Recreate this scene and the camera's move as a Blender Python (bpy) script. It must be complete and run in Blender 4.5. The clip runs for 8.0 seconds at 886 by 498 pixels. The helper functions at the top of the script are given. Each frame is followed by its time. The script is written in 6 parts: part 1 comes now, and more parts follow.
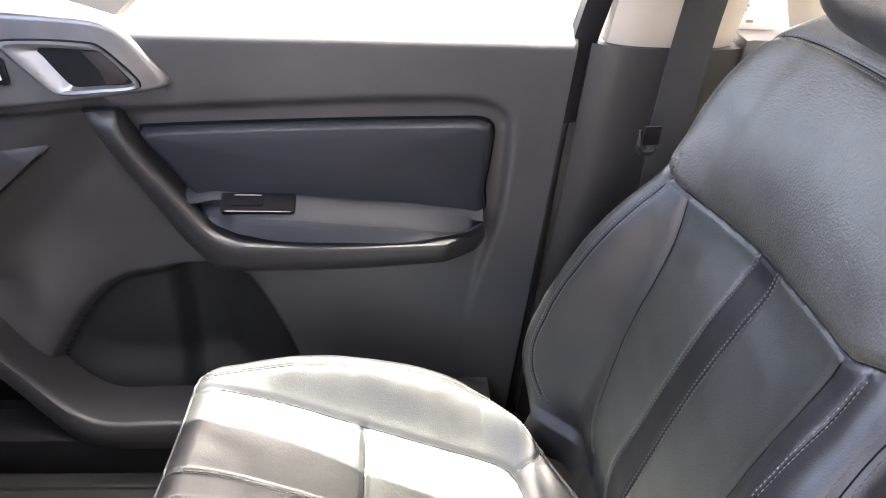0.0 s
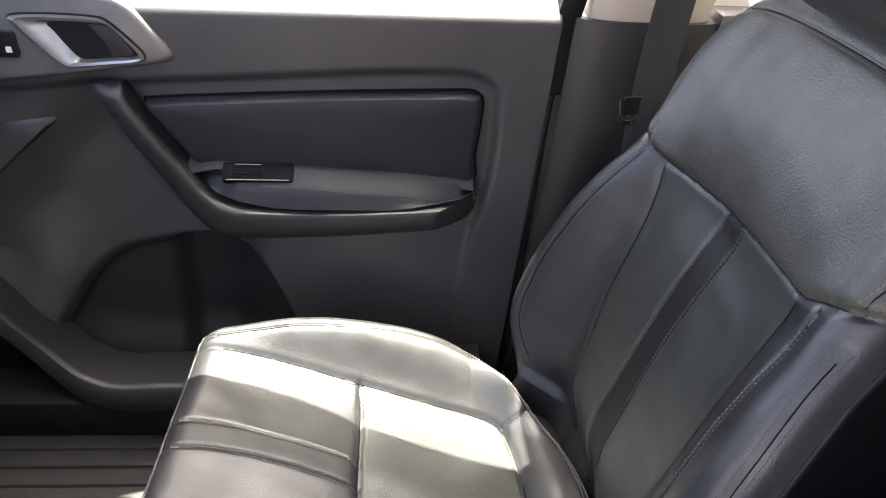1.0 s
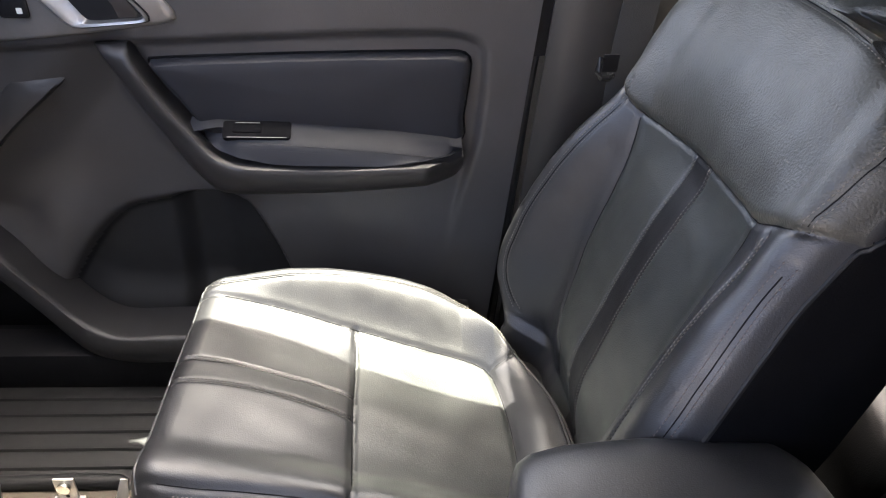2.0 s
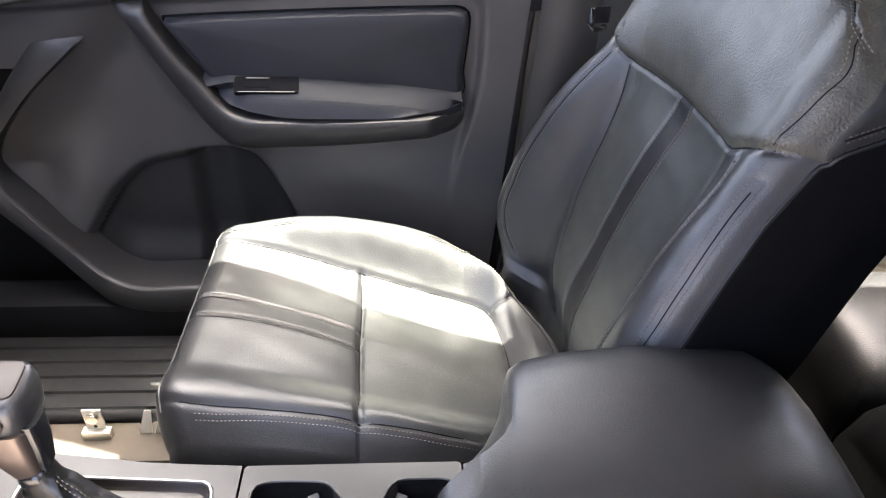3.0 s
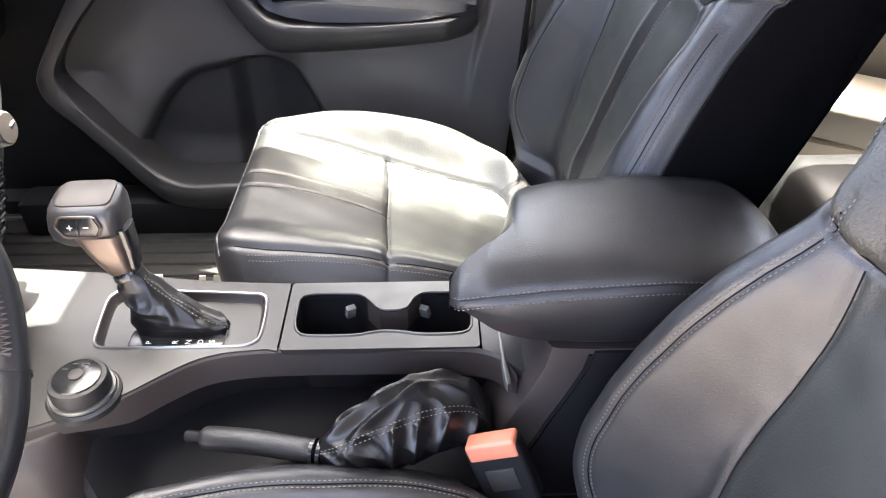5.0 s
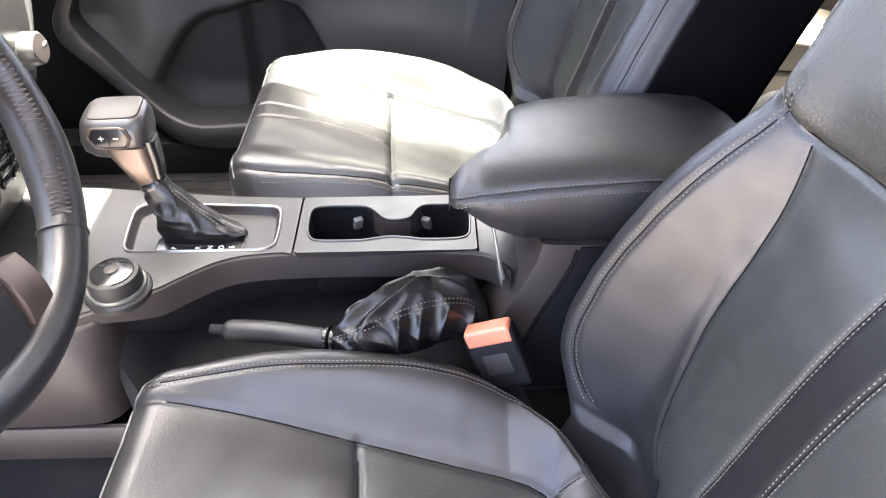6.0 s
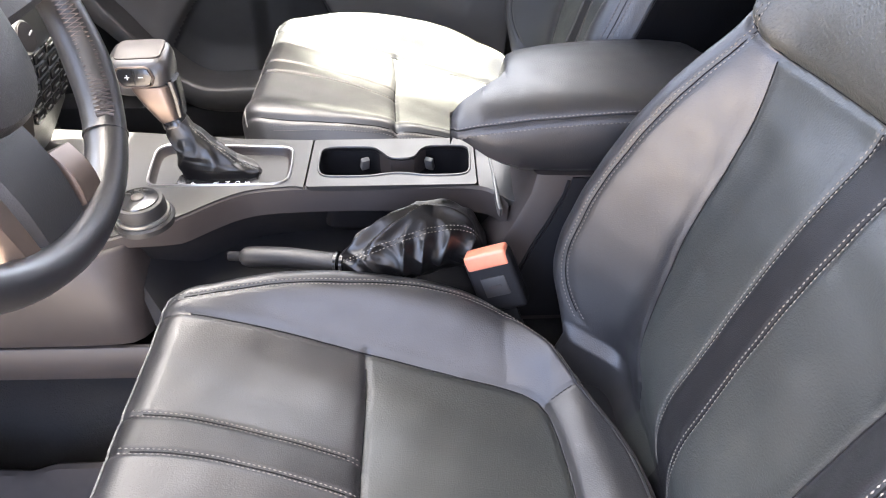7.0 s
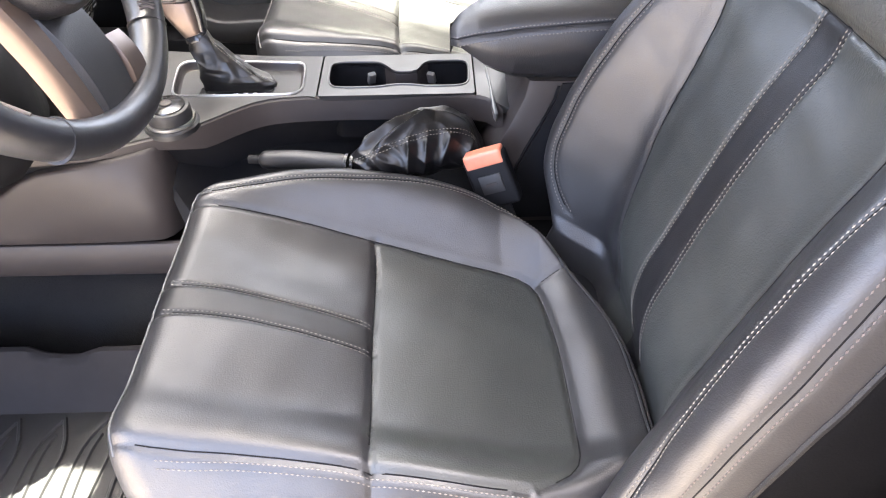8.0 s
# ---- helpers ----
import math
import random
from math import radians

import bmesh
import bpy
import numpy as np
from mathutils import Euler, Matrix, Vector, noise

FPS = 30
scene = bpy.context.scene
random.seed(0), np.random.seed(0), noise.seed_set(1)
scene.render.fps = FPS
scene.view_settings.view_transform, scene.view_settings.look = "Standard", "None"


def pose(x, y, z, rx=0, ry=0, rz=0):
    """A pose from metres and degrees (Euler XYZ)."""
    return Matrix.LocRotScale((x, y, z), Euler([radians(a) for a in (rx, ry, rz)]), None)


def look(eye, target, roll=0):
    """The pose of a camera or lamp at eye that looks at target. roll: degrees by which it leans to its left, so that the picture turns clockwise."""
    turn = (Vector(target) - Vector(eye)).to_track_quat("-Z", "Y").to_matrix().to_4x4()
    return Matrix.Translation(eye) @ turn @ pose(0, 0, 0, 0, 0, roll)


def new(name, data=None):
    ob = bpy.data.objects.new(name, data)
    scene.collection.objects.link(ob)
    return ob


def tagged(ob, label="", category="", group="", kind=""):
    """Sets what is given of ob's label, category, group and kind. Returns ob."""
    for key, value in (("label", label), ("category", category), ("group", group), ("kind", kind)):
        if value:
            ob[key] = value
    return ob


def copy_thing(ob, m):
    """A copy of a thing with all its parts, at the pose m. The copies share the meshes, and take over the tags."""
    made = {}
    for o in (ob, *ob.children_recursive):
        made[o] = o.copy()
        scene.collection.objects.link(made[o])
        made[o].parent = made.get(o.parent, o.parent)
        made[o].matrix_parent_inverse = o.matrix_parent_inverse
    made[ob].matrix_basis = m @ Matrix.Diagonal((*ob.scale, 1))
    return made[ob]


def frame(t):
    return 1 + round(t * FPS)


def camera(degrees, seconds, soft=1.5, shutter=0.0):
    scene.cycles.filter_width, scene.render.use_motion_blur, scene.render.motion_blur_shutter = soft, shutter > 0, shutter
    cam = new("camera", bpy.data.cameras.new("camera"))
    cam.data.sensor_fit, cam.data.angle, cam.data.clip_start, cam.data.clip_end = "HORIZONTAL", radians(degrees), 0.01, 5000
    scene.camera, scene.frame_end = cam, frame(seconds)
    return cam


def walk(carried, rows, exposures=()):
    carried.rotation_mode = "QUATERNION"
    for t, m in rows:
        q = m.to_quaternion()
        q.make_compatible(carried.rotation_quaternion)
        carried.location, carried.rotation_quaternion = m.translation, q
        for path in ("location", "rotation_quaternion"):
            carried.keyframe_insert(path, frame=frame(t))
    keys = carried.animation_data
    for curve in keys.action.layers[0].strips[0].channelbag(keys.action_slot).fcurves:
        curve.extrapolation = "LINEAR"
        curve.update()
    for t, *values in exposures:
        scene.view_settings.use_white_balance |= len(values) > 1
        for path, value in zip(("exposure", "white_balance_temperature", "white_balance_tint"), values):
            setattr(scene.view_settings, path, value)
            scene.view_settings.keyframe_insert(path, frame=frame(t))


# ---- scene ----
cam = camera(64.2, 8.0, soft=1.1)
ROWS = [
    (0.0, 0.0538, -0.2382, 1.0786, -3.602, -32.291, 2.475),
    (0.5, 0.0564, -0.2687, 1.0793, -3.823, -32.423, 2.608),
    (1.0, 0.0558, -0.3005, 1.0746, -4.168, -32.959, 2.751),
    (1.5, 0.0597, -0.3383, 1.0695, -4.517, -33.482, 2.898),
    (3.0, 0.0701, -0.4600, 1.0472, -3.776, -35.369, 1.887),
    (3.5, 0.0755, -0.5032, 1.0400, -3.138, -36.228, 1.307),
    (4.0, 0.0718, -0.5522, 1.0288, -2.567, -36.858, 1.124),
    (5.5, 0.0711, -0.7092, 0.9969, -1.237, -38.864, -0.186),
    (6.0, 0.0697, -0.7595, 0.9916, -1.368, -40.129, -0.237),
    (6.5, 0.0675, -0.8091, 0.9793, -1.538, -39.302, -0.025),
    (7.0, 0.0669, -0.8584, 0.9735, -1.213, -40.667, -0.232),
    (7.5, 0.0757, -0.9196, 0.9734, -0.522, -43.145, -0.770),
    (8.0, 0.0671, -0.9798, 0.9761, -0.786, -44.068, -0.762),
]
walk(cam, [(t, pose(x, y, z, 90 + pitch, 0, yaw) @ pose(0, 0, 0, 0, 0, roll)) for t, x, y, z, yaw, pitch, roll in ROWS],
     exposures=[(0.0, 5.60, 6920, 9), (0.5, 5.38), (1.0, 4.92), (1.5, 4.88, 6960, 8), (3.0, 5.47, 6850, 8), (3.5, 5.52), (5.5, 5.80, 6900, 7), (6.2, 5.96, 6960, 7), (7.0, 5.94, 6960, 7), (8.0, 5.82, 6980, 7)])

# ---- light: high tropical sun over the passenger side, open driver's door ----
TO_SUN = Vector((0.10, 0.27, 0.955)).normalized()
world = bpy.data.worlds.new("sky")
scene.world = world
world.use_nodes = True
wn = world.node_tree.nodes
sky = wn.new("ShaderNodeTexSky")
sky.sky_type = "NISHITA"
sky.sun_disc = False
sky.sun_elevation = math.asin(TO_SUN.z)
sky.sun_rotation = math.atan2(TO_SUN.x, TO_SUN.y)
sky.air_density, sky.dust_density, sky.ozone_density = 0.22, 3.2, 0.3
wn["Background"].inputs["Strength"].default_value = 0.15
world.node_tree.links.new(sky.outputs["Color"], wn["Background"].inputs["Color"])
sun_data = bpy.data.lights.new("sun", "SUN")
sun_data.energy, sun_data.angle, sun_data.color = 2.6, radians(0.5), (1.0, 0.95, 0.87)
sun = new("sun", sun_data)
sun.matrix_world = look(TO_SUN * 20, (0, 0, 0))


# ---- materials ----
def mat(name, color, rough=0.5, metal=0.0, color2=None, vary=8.0, grain=0.0, grain_scale=900.0, grain_kind="noise",
        broad=0.0, broad_scale=30.0, spec=0.5, rough_var=0.1, sheen=0.0, coat=0.0, creases=0.0):
    """A surface with colour drift, roughness drift, fine grain and broad unevenness. Scales are per metre."""
    m = bpy.data.materials.new(name)
    m.use_nodes = True
    t = m.node_tree
    b = t.nodes["Principled BSDF"]
    co = t.nodes.new("ShaderNodeTexCoord")
    n1 = t.nodes.new("ShaderNodeTexNoise")
    n1.inputs["Scale"].default_value, n1.inputs["Detail"].default_value = vary, 5
    t.links.new(co.outputs["Object"], n1.inputs["Vector"])
    mix = t.nodes.new("ShaderNodeMix")
    mix.data_type = "RGBA"
    ramp = t.nodes.new("ShaderNodeMapRange")
    ramp.inputs["From Min"].default_value, ramp.inputs["From Max"].default_value = 0.3, 0.7
    t.links.new(n1.outputs["Fac"], ramp.inputs["Value"])
    t.links.new(ramp.outputs["Result"], mix.inputs["Factor"])
    c2 = color2 or tuple(min(1, c * 1.25) for c in color)
    mix.inputs["A"].default_value, mix.inputs["B"].default_value = (*color, 1), (*c2, 1)
    t.links.new(mix.outputs["Result"], b.inputs["Base Color"])
    rr = t.nodes.new("ShaderNodeMapRange")
    rr.inputs["To Min"].default_value, rr.inputs["To Max"].default_value = max(0.02, rough - rough_var), min(1, rough + rough_var)
    n3 = t.nodes.new("ShaderNodeTexNoise")
    n3.inputs["Scale"].default_value, n3.inputs["Detail"].default_value = vary * 5, 6
    t.links.new(co.outputs["Object"], n3.inputs["Vector"])
    t.links.new(n3.outputs["Fac"], rr.inputs["Value"])
    t.links.new(rr.outputs["Result"], b.inputs["Roughness"])
    b.inputs["Metallic"].default_value = metal
    b.inputs["Specular IOR Level"].default_value = spec
    b.inputs["Sheen Weight"].default_value = sheen
    b.inputs["Coat Weight"].default_value = coat
    last = None
    for strength, scale, kind, dist in ((broad, broad_scale, "noise", 0.01), (grain, grain_scale, grain_kind, 0.001)):
        if not strength:
            continue
        if kind == "cells":
            tex = t.nodes.new("ShaderNodeTexVoronoi")
            tex.feature = "DISTANCE_TO_EDGE"
            out = tex.outputs["Distance"]
        else:
            tex = t.nodes.new("ShaderNodeTexNoise")
            tex.inputs["Detail"].default_value = 4
            out = tex.outputs["Fac"]
        tex.inputs["Scale"].default_value = scale
        t.links.new(co.outputs["Object"], tex.inputs["Vector"])
        bump = t.nodes.new("ShaderNodeBump")
        bump.inputs["Strength"].default_value, bump.inputs["Distance"].default_value = strength, dist
        t.links.new(out, bump.inputs["Height"])
        if last:
            t.links.new(last.outputs["Normal"], bump.inputs["Normal"])
        last = bump
    if creases:
        # short fine creases that run across the hide
        mp = t.nodes.new("ShaderNodeMapping")
        mp.inputs["Scale"].default_value = (620.0, 110.0, 260.0)
        t.links.new(co.outputs["Object"], mp.inputs["Vector"])
        tex = t.nodes.new("ShaderNodeTexNoise")
        tex.inputs["Scale"].default_value, tex.inputs["Detail"].default_value, tex.inputs["Distortion"].default_value = 1.0, 3, 0.6
        t.links.new(mp.outputs["Vector"], tex.inputs["Vector"])
        bump = t.nodes.new("ShaderNodeBump")
        bump.inputs["Strength"].default_value, bump.inputs["Distance"].default_value = creases, 0.001
        t.links.new(tex.outputs["Fac"], bump.inputs["Height"])
        if last:
            t.links.new(last.outputs["Normal"], bump.inputs["Normal"])
        last = bump
    if last:
        t.links.new(last.outputs["Normal"], b.inputs["Normal"])
    return m


LEATHER = mat("black_leather", (0.0150, 0.0150, 0.0165), 0.40, color2=(0.0195, 0.0195, 0.0212), grain=0.34, grain_scale=620, broad=0.02, broad_scale=24, spec=0.68, rough_var=0.12, creases=0.05)
INSERT = mat("matte_leather", (0.0215, 0.0235, 0.0228), 0.42, color2=(0.032, 0.0342, 0.0320), grain=0.45, grain_scale=520, broad=0.02, broad_scale=24, spec=0.68, rough_var=0.12, creases=0.10)
PEBBLE = mat("pebbled_leather", (0.034, 0.0335, 0.0290), 0.42, color2=(0.046, 0.0450, 0.039), grain=1.0, grain_scale=400, broad=0.02, broad_scale=30, spec=0.62, rough_var=0.12)
LEATHER_STRIP = mat("strip_leather", (0.0095, 0.0095, 0.0105), 0.46, grain=0.35, grain_scale=800, grain_kind="cells", spec=0.28)
STRIP_SOFT = mat("cushion_strip_leather", (0.010, 0.010, 0.011), 0.38, grain=0.35, grain_scale=800, grain_kind="cells", spec=0.5)
GAITER = mat("gaiter_leather", (0.005, 0.0048, 0.0052), 0.33, grain=0.15, grain_scale=800, grain_kind="cells", spec=0.5)
RIM_LEATHER = mat("wheel_leather", (0.012, 0.012, 0.014), 0.36, grain=0.12, grain_scale=900, grain_kind="cells", broad=0.08, broad_scale=30, spec=0.8)
DARK_THREAD = mat("dark_thread", (0.11, 0.092, 0.085), 0.7, vary=200)
KNOB = mat("dull_silver", (0.13, 0.13, 0.125), 0.38, metal=0.5, vary=40)
CLIP = mat("pale_grey_plastic", (0.11, 0.11, 0.11), 0.4)
BEZEL_SILVER = mat("bezel_silver", (0.17, 0.162, 0.158), 0.34, metal=0.5, vary=30)
SATIN = mat("satin_frame", (0.30, 0.295, 0.29), 0.36, metal=0.85, vary=40)
SEAM = mat("black_seam_thread", (0.006, 0.006, 0.007), 0.8, spec=0.1)
THREAD = mat("grey_thread", (0.140, 0.129, 0.114), 0.8, vary=200)
DOOR_SOFT = mat("door_plastic", (0.042, 0.0400, 0.0410), 0.47, grain=0.35, grain_scale=700, broad=0.05, spec=0.5)
DOOR_PAD = mat("door_padding", (0.0165, 0.0175, 0.0225), 0.5, grain=0.4, grain_scale=600, grain_kind="cells", spec=0.25)
PLASTIC = mat("console_plastic", (0.018, 0.0178, 0.018), 0.36, grain=0.12, grain_scale=1100, spec=0.55)
PLASTIC_GREY = mat("grey_plastic", (0.027, 0.0225, 0.0215), 0.5, grain=0.2, grain_scale=900, spec=0.35)
GLOSS = mat("gloss_plastic", (0.012, 0.012, 0.013), 0.2)
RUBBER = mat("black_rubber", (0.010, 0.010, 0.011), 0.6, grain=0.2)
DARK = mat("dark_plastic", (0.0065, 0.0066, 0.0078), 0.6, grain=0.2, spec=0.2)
CHROME = mat("satin_chrome", (0.62, 0.60, 0.57), 0.22, metal=1.0, rough_var=0.08, vary=40)
BRONZE = mat("bronze_trim", (0.11, 0.084, 0.070), 0.34, metal=0.6, vary=40)
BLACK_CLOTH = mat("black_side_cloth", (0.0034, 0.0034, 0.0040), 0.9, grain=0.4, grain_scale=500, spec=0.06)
CARPET = mat("grey_carpet", (0.007, 0.007, 0.008), 0.95, grain=1.0, grain_scale=500, color2=(0.011, 0.011, 0.011), spec=0.15)
BEIGE = mat("beige_trim", (0.36, 0.315, 0.255), 0.6, grain=0.2, grain_scale=600)
HEADLINER = mat("headliner_cloth", (0.33, 0.32, 0.30), 0.9, grain=0.3, grain_scale=900)
WEBBING = mat("belt_webbing", (0.018, 0.018, 0.018), 0.75, grain=0.5, grain_scale=800)
PILLAR_TRIM = mat("pillar_plastic", (0.017, 0.0165, 0.017), 0.45, grain=0.3, grain_scale=700)
ORANGE = mat("orange_plastic", (0.60, 0.19, 0.115), 0.35, vary=60)
WHITE = mat("white_marking", (0.65, 0.65, 0.63), 0.5)
PAINT = mat("grey_body_paint", (0.35, 0.36, 0.38), 0.3, metal=0.3, coat=0.6)
STEEL = mat("bare_steel", (0.55, 0.53, 0.50), 0.4, metal=0.8, vary=60)
PALE = mat("brown_floor_trim", (0.048, 0.038, 0.028), 0.75, vary=30)
CONCRETE = mat("brown_earth_concrete", (0.178, 0.152, 0.133), 0.9, vary=1.5, color2=(0.225, 0.197, 0.174), grain=0.4, grain_scale=60)
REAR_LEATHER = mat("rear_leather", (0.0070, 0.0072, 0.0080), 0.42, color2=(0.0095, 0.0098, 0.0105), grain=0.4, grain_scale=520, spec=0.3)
PAPER = mat("paper_sticker", (0.75, 0.72, 0.66), 0.7)
INK = mat("sticker_ink", (0.25, 0.2, 0.15), 0.7)


def pane_glass(name, tint):
    """Thin glazing: tinted see-through with a slight mirror gloss."""
    m = bpy.data.materials.new(name)
    m.use_nodes = True
    t = m.node_tree
    t.nodes.remove(t.nodes["Principled BSDF"])
    clear, gloss, mix = (t.nodes.new(k) for k in ("ShaderNodeBsdfTransparent", "ShaderNodeBsdfGlossy", "ShaderNodeMixShader"))
    clear.inputs["Color"].default_value = (*tint, 1)
    gloss.inputs["Roughness"].default_value = 0.02
    mix.inputs["Fac"].default_value = 0.04
    t.links.new(clear.outputs["BSDF"], mix.inputs[1])
    t.links.new(gloss.outputs["BSDF"], mix.inputs[2])
    t.links.new(mix.outputs["Shader"], t.nodes["Material Output"].inputs["Surface"])
    return m


# a box pane is passed twice, so each face takes the square root of the pane's tint
GLASS = pane_glass("window_glass", (0.84, 0.86, 0.85))
WINDSCREEN = pane_glass("windscreen_glass", (0.93, 0.945, 0.94))
TINTED = pane_glass("tinted_glass", (0.35, 0.37, 0.37))


# ---- mesh helpers ----
def mesh_from(name, verts, faces, material, smooth=True, normals=None):
    me = bpy.data.meshes.new(name)
    me.from_pydata([tuple(map(float, v)) for v in verts], [], [tuple(map(int, f)) for f in faces])
    me.materials.append(material)
    if smooth:
        me.shade_smooth()
    me.update()
    if normals is not None:
        me.normals_split_custom_set_from_vertices([tuple(map(float, n)) for n in normals])
    return me


def part(name, bm, material, parent, label="", smooth=True):
    """One mesh object under a thing or part, from a bmesh or from (verts, faces). Coordinates are the thing's own."""
    if isinstance(bm, tuple):
        me = mesh_from(name, bm[0], bm[1], material, smooth, bm[2] if len(bm) > 2 else None)
    else:
        bmesh.ops.recalc_face_normals(bm, faces=bm.faces)
        me = bpy.data.meshes.new(name)
        bm.to_mesh(me)
        bm.free()
        me.materials.append(material)
        if smooth:
            me.shade_smooth()
    if smooth and not (isinstance(bm, tuple) and len(bm) > 2):
        me.set_sharp_from_angle(angle=radians(40))
    ob = new(name, me)
    ob.parent = parent
    return tagged(ob, label) if label else ob


def thing(name, label, category, at=(0, 0, 0), group="", kind=""):
    ob = new(name)
    ob.empty_display_size = 0.05
    ob.location = at
    return tagged(ob, label, category, group, kind)


def box(x0, x1, y0, y1, z0, z1, bevel=0.003, seg=2):
    bm = bmesh.new()
    bmesh.ops.create_cube(bm, size=1)
    for v in bm.verts:
        v.co = Vector(((x0 + x1) / 2 + v.co.x * (x1 - x0), (y0 + y1) / 2 + v.co.y * (y1 - y0), (z0 + z1) / 2 + v.co.z * (z1 - z0)))
    if bevel:
        bmesh.ops.bevel(bm, geom=bm.edges[:], offset=bevel, segments=seg, profile=0.6, affect="EDGES")
    return bm


def turned(bm, m):
    bmesh.ops.transform(bm, matrix=m, verts=bm.verts)
    return bm


def joined(*bms):
    """Several bmeshes in one."""
    out = bmesh.new()
    for b in bms:
        me = bpy.data.meshes.new("tmp")
        b.to_mesh(me)
        b.free()
        out.from_mesh(me)
        bpy.data.meshes.remove(me)
    return out


def smooth_curve(points, n, closed=False):
    """Catmull-Rom through points, n samples, evenly spaced."""
    p = np.asarray(points, float)
    k = len(p)
    dense = []
    m = k if closed else k - 1
    for i in range(m):
        a, b = p[i], p[(i + 1) % k]
        pre = p[(i - 1) % k] if closed or i > 0 else 2 * a - b
        post = p[(i + 2) % k] if closed or i + 2 < k else 2 * b - a
        t = np.linspace(0, 1, 16, endpoint=False)[:, None]
        dense.append(0.5 * (2 * a + (b - pre) * t + (2 * pre - 5 * a + 4 * b - post) * t**2 + (3 * a - pre - 3 * b + post) * t**3))
    dense = np.concatenate(dense + ([] if closed else [p[-1:]]))
    if closed:
        dense = np.concatenate([dense, dense[:1]])
    run = np.concatenate([[0], np.cumsum(np.linalg.norm(np.diff(dense, axis=0), axis=1))])
    want = np.linspace(0, run[-1], n, endpoint=not closed)
    return np.stack([np.interp(want, run, dense[:, j]) for j in range(p.shape[1])], 1)


def skin(rings, cap=True, closed=True):
    """Faces over rings of equal length."""
    rings = [np.asarray(r, float) for r in rings]
    k = len(rings[0])
    verts = np.concatenate(rings)
    faces = []
    for i in range(len(rings) - 1):
        for j in range(k if closed else k - 1):
            a, b = i * k + j, i * k + (j + 1) % k
            faces.append((a, b, b + k, a + k))
    if cap and closed:
        faces.append(tuple(range(k))[::-1])
        faces.append(tuple(range((len(rings) - 1) * k, len(rings) * k)))
    bm = bmesh.new()
    vs = [bm.verts.new(v) for v in verts]
    for f in faces:
        bm.faces.new([vs[i] for i in f])
    bmesh.ops.recalc_face_normals(bm, faces=bm.faces)
    return bm


def tube(path, radius, sides=10, squash=1.0, up=(0, 0, 1)):
    """A round bar along a path; radius may be one per point."""
    p = np.asarray(path, float)
    tan = np.gradient(p, axis=0)
    tan /= np.linalg.norm(tan, axis=1)[:, None]
    r = np.broadcast_to(np.asarray(radius, float), (len(p),))
    rings = []
    for q, t, rad in zip(p, tan, r):
        side = np.cross(t, up)
        if np.linalg.norm(side) < 1e-6:
            side = np.cross(t, (0, 1, 0))
        side /= np.linalg.norm(side)
        top = np.cross(side, t)
        a = np.linspace(0, 2 * math.pi, sides, endpoint=False)
        rings.append(q + rad * (np.cos(a)[:, None] * side + squash * np.sin(a)[:, None] * top))
    return skin(rings)


def slab(outline, z0, z1, bevel=0.0, seg=2, axis="z"):
    """A plate from a closed outline in x,y (axis z) or x,z (axis y)."""
    bm = bmesh.new()
    pts = [(a, b, z0) if axis == "z" else (a, z0, b) for a, b in outline]
    f = bm.faces.new([bm.verts.new(p) for p in pts])
    r = bmesh.ops.extrude_face_region(bm, geom=[f])
    d = Vector((0, 0, z1 - z0)) if axis == "z" else Vector((0, z1 - z0, 0))
    top = [v for v in r["geom"] if isinstance(v, bmesh.types.BMVert)]
    bmesh.ops.translate(bm, vec=d, verts=top)
    bmesh.ops.recalc_face_normals(bm, faces=bm.faces)
    if bevel:
        tops = set(top)
        edges = [e for e in bm.edges if e.verts[0] in tops and e.verts[1] in tops]
        bmesh.ops.bevel(bm, geom=edges, offset=bevel, segments=seg, profile=0.6, affect="EDGES")
    return bm


def rounded(x0, x1, y0, y1, r, n=5):
    pts = []
    for cx, cy, a0 in ((x1 - r, y1 - r, 0), (x0 + r, y1 - r, 90), (x0 + r, y0 + r, 180), (x1 - r, y0 + r, 270)):
        for i in range(n + 1):
            a = radians(a0 + 90 * i / n)
            pts.append((cx + r * math.cos(a), cy + r * math.sin(a)))
    return pts


def seg_dist(px, py, line):
    """Distance of points to a polyline."""
    line = np.asarray(line, float)
    best = np.full(px.shape, 9.0)
    for (ax, ay), (bx, by) in zip(line[:-1], line[1:]):
        dx, dy = bx - ax, by - ay
        t = np.clip(((px - ax) * dx + (py - ay) * dy) / (dx * dx + dy * dy + 1e-12), 0, 1)
        best = np.minimum(best, np.hypot(px - ax - t * dx, py - ay - t * dy))
    return best


def inside(px, py, poly):
    c = np.zeros(px.shape, bool)
    for (ax, ay), (bx, by) in zip(poly, np.roll(poly, -1, 0)):
        hit = ((ay > py) != (by > py)) & (px < (bx - ax) * (py - ay) / (by - ay + 1e-12) + ax)
        c ^= hit
    return c


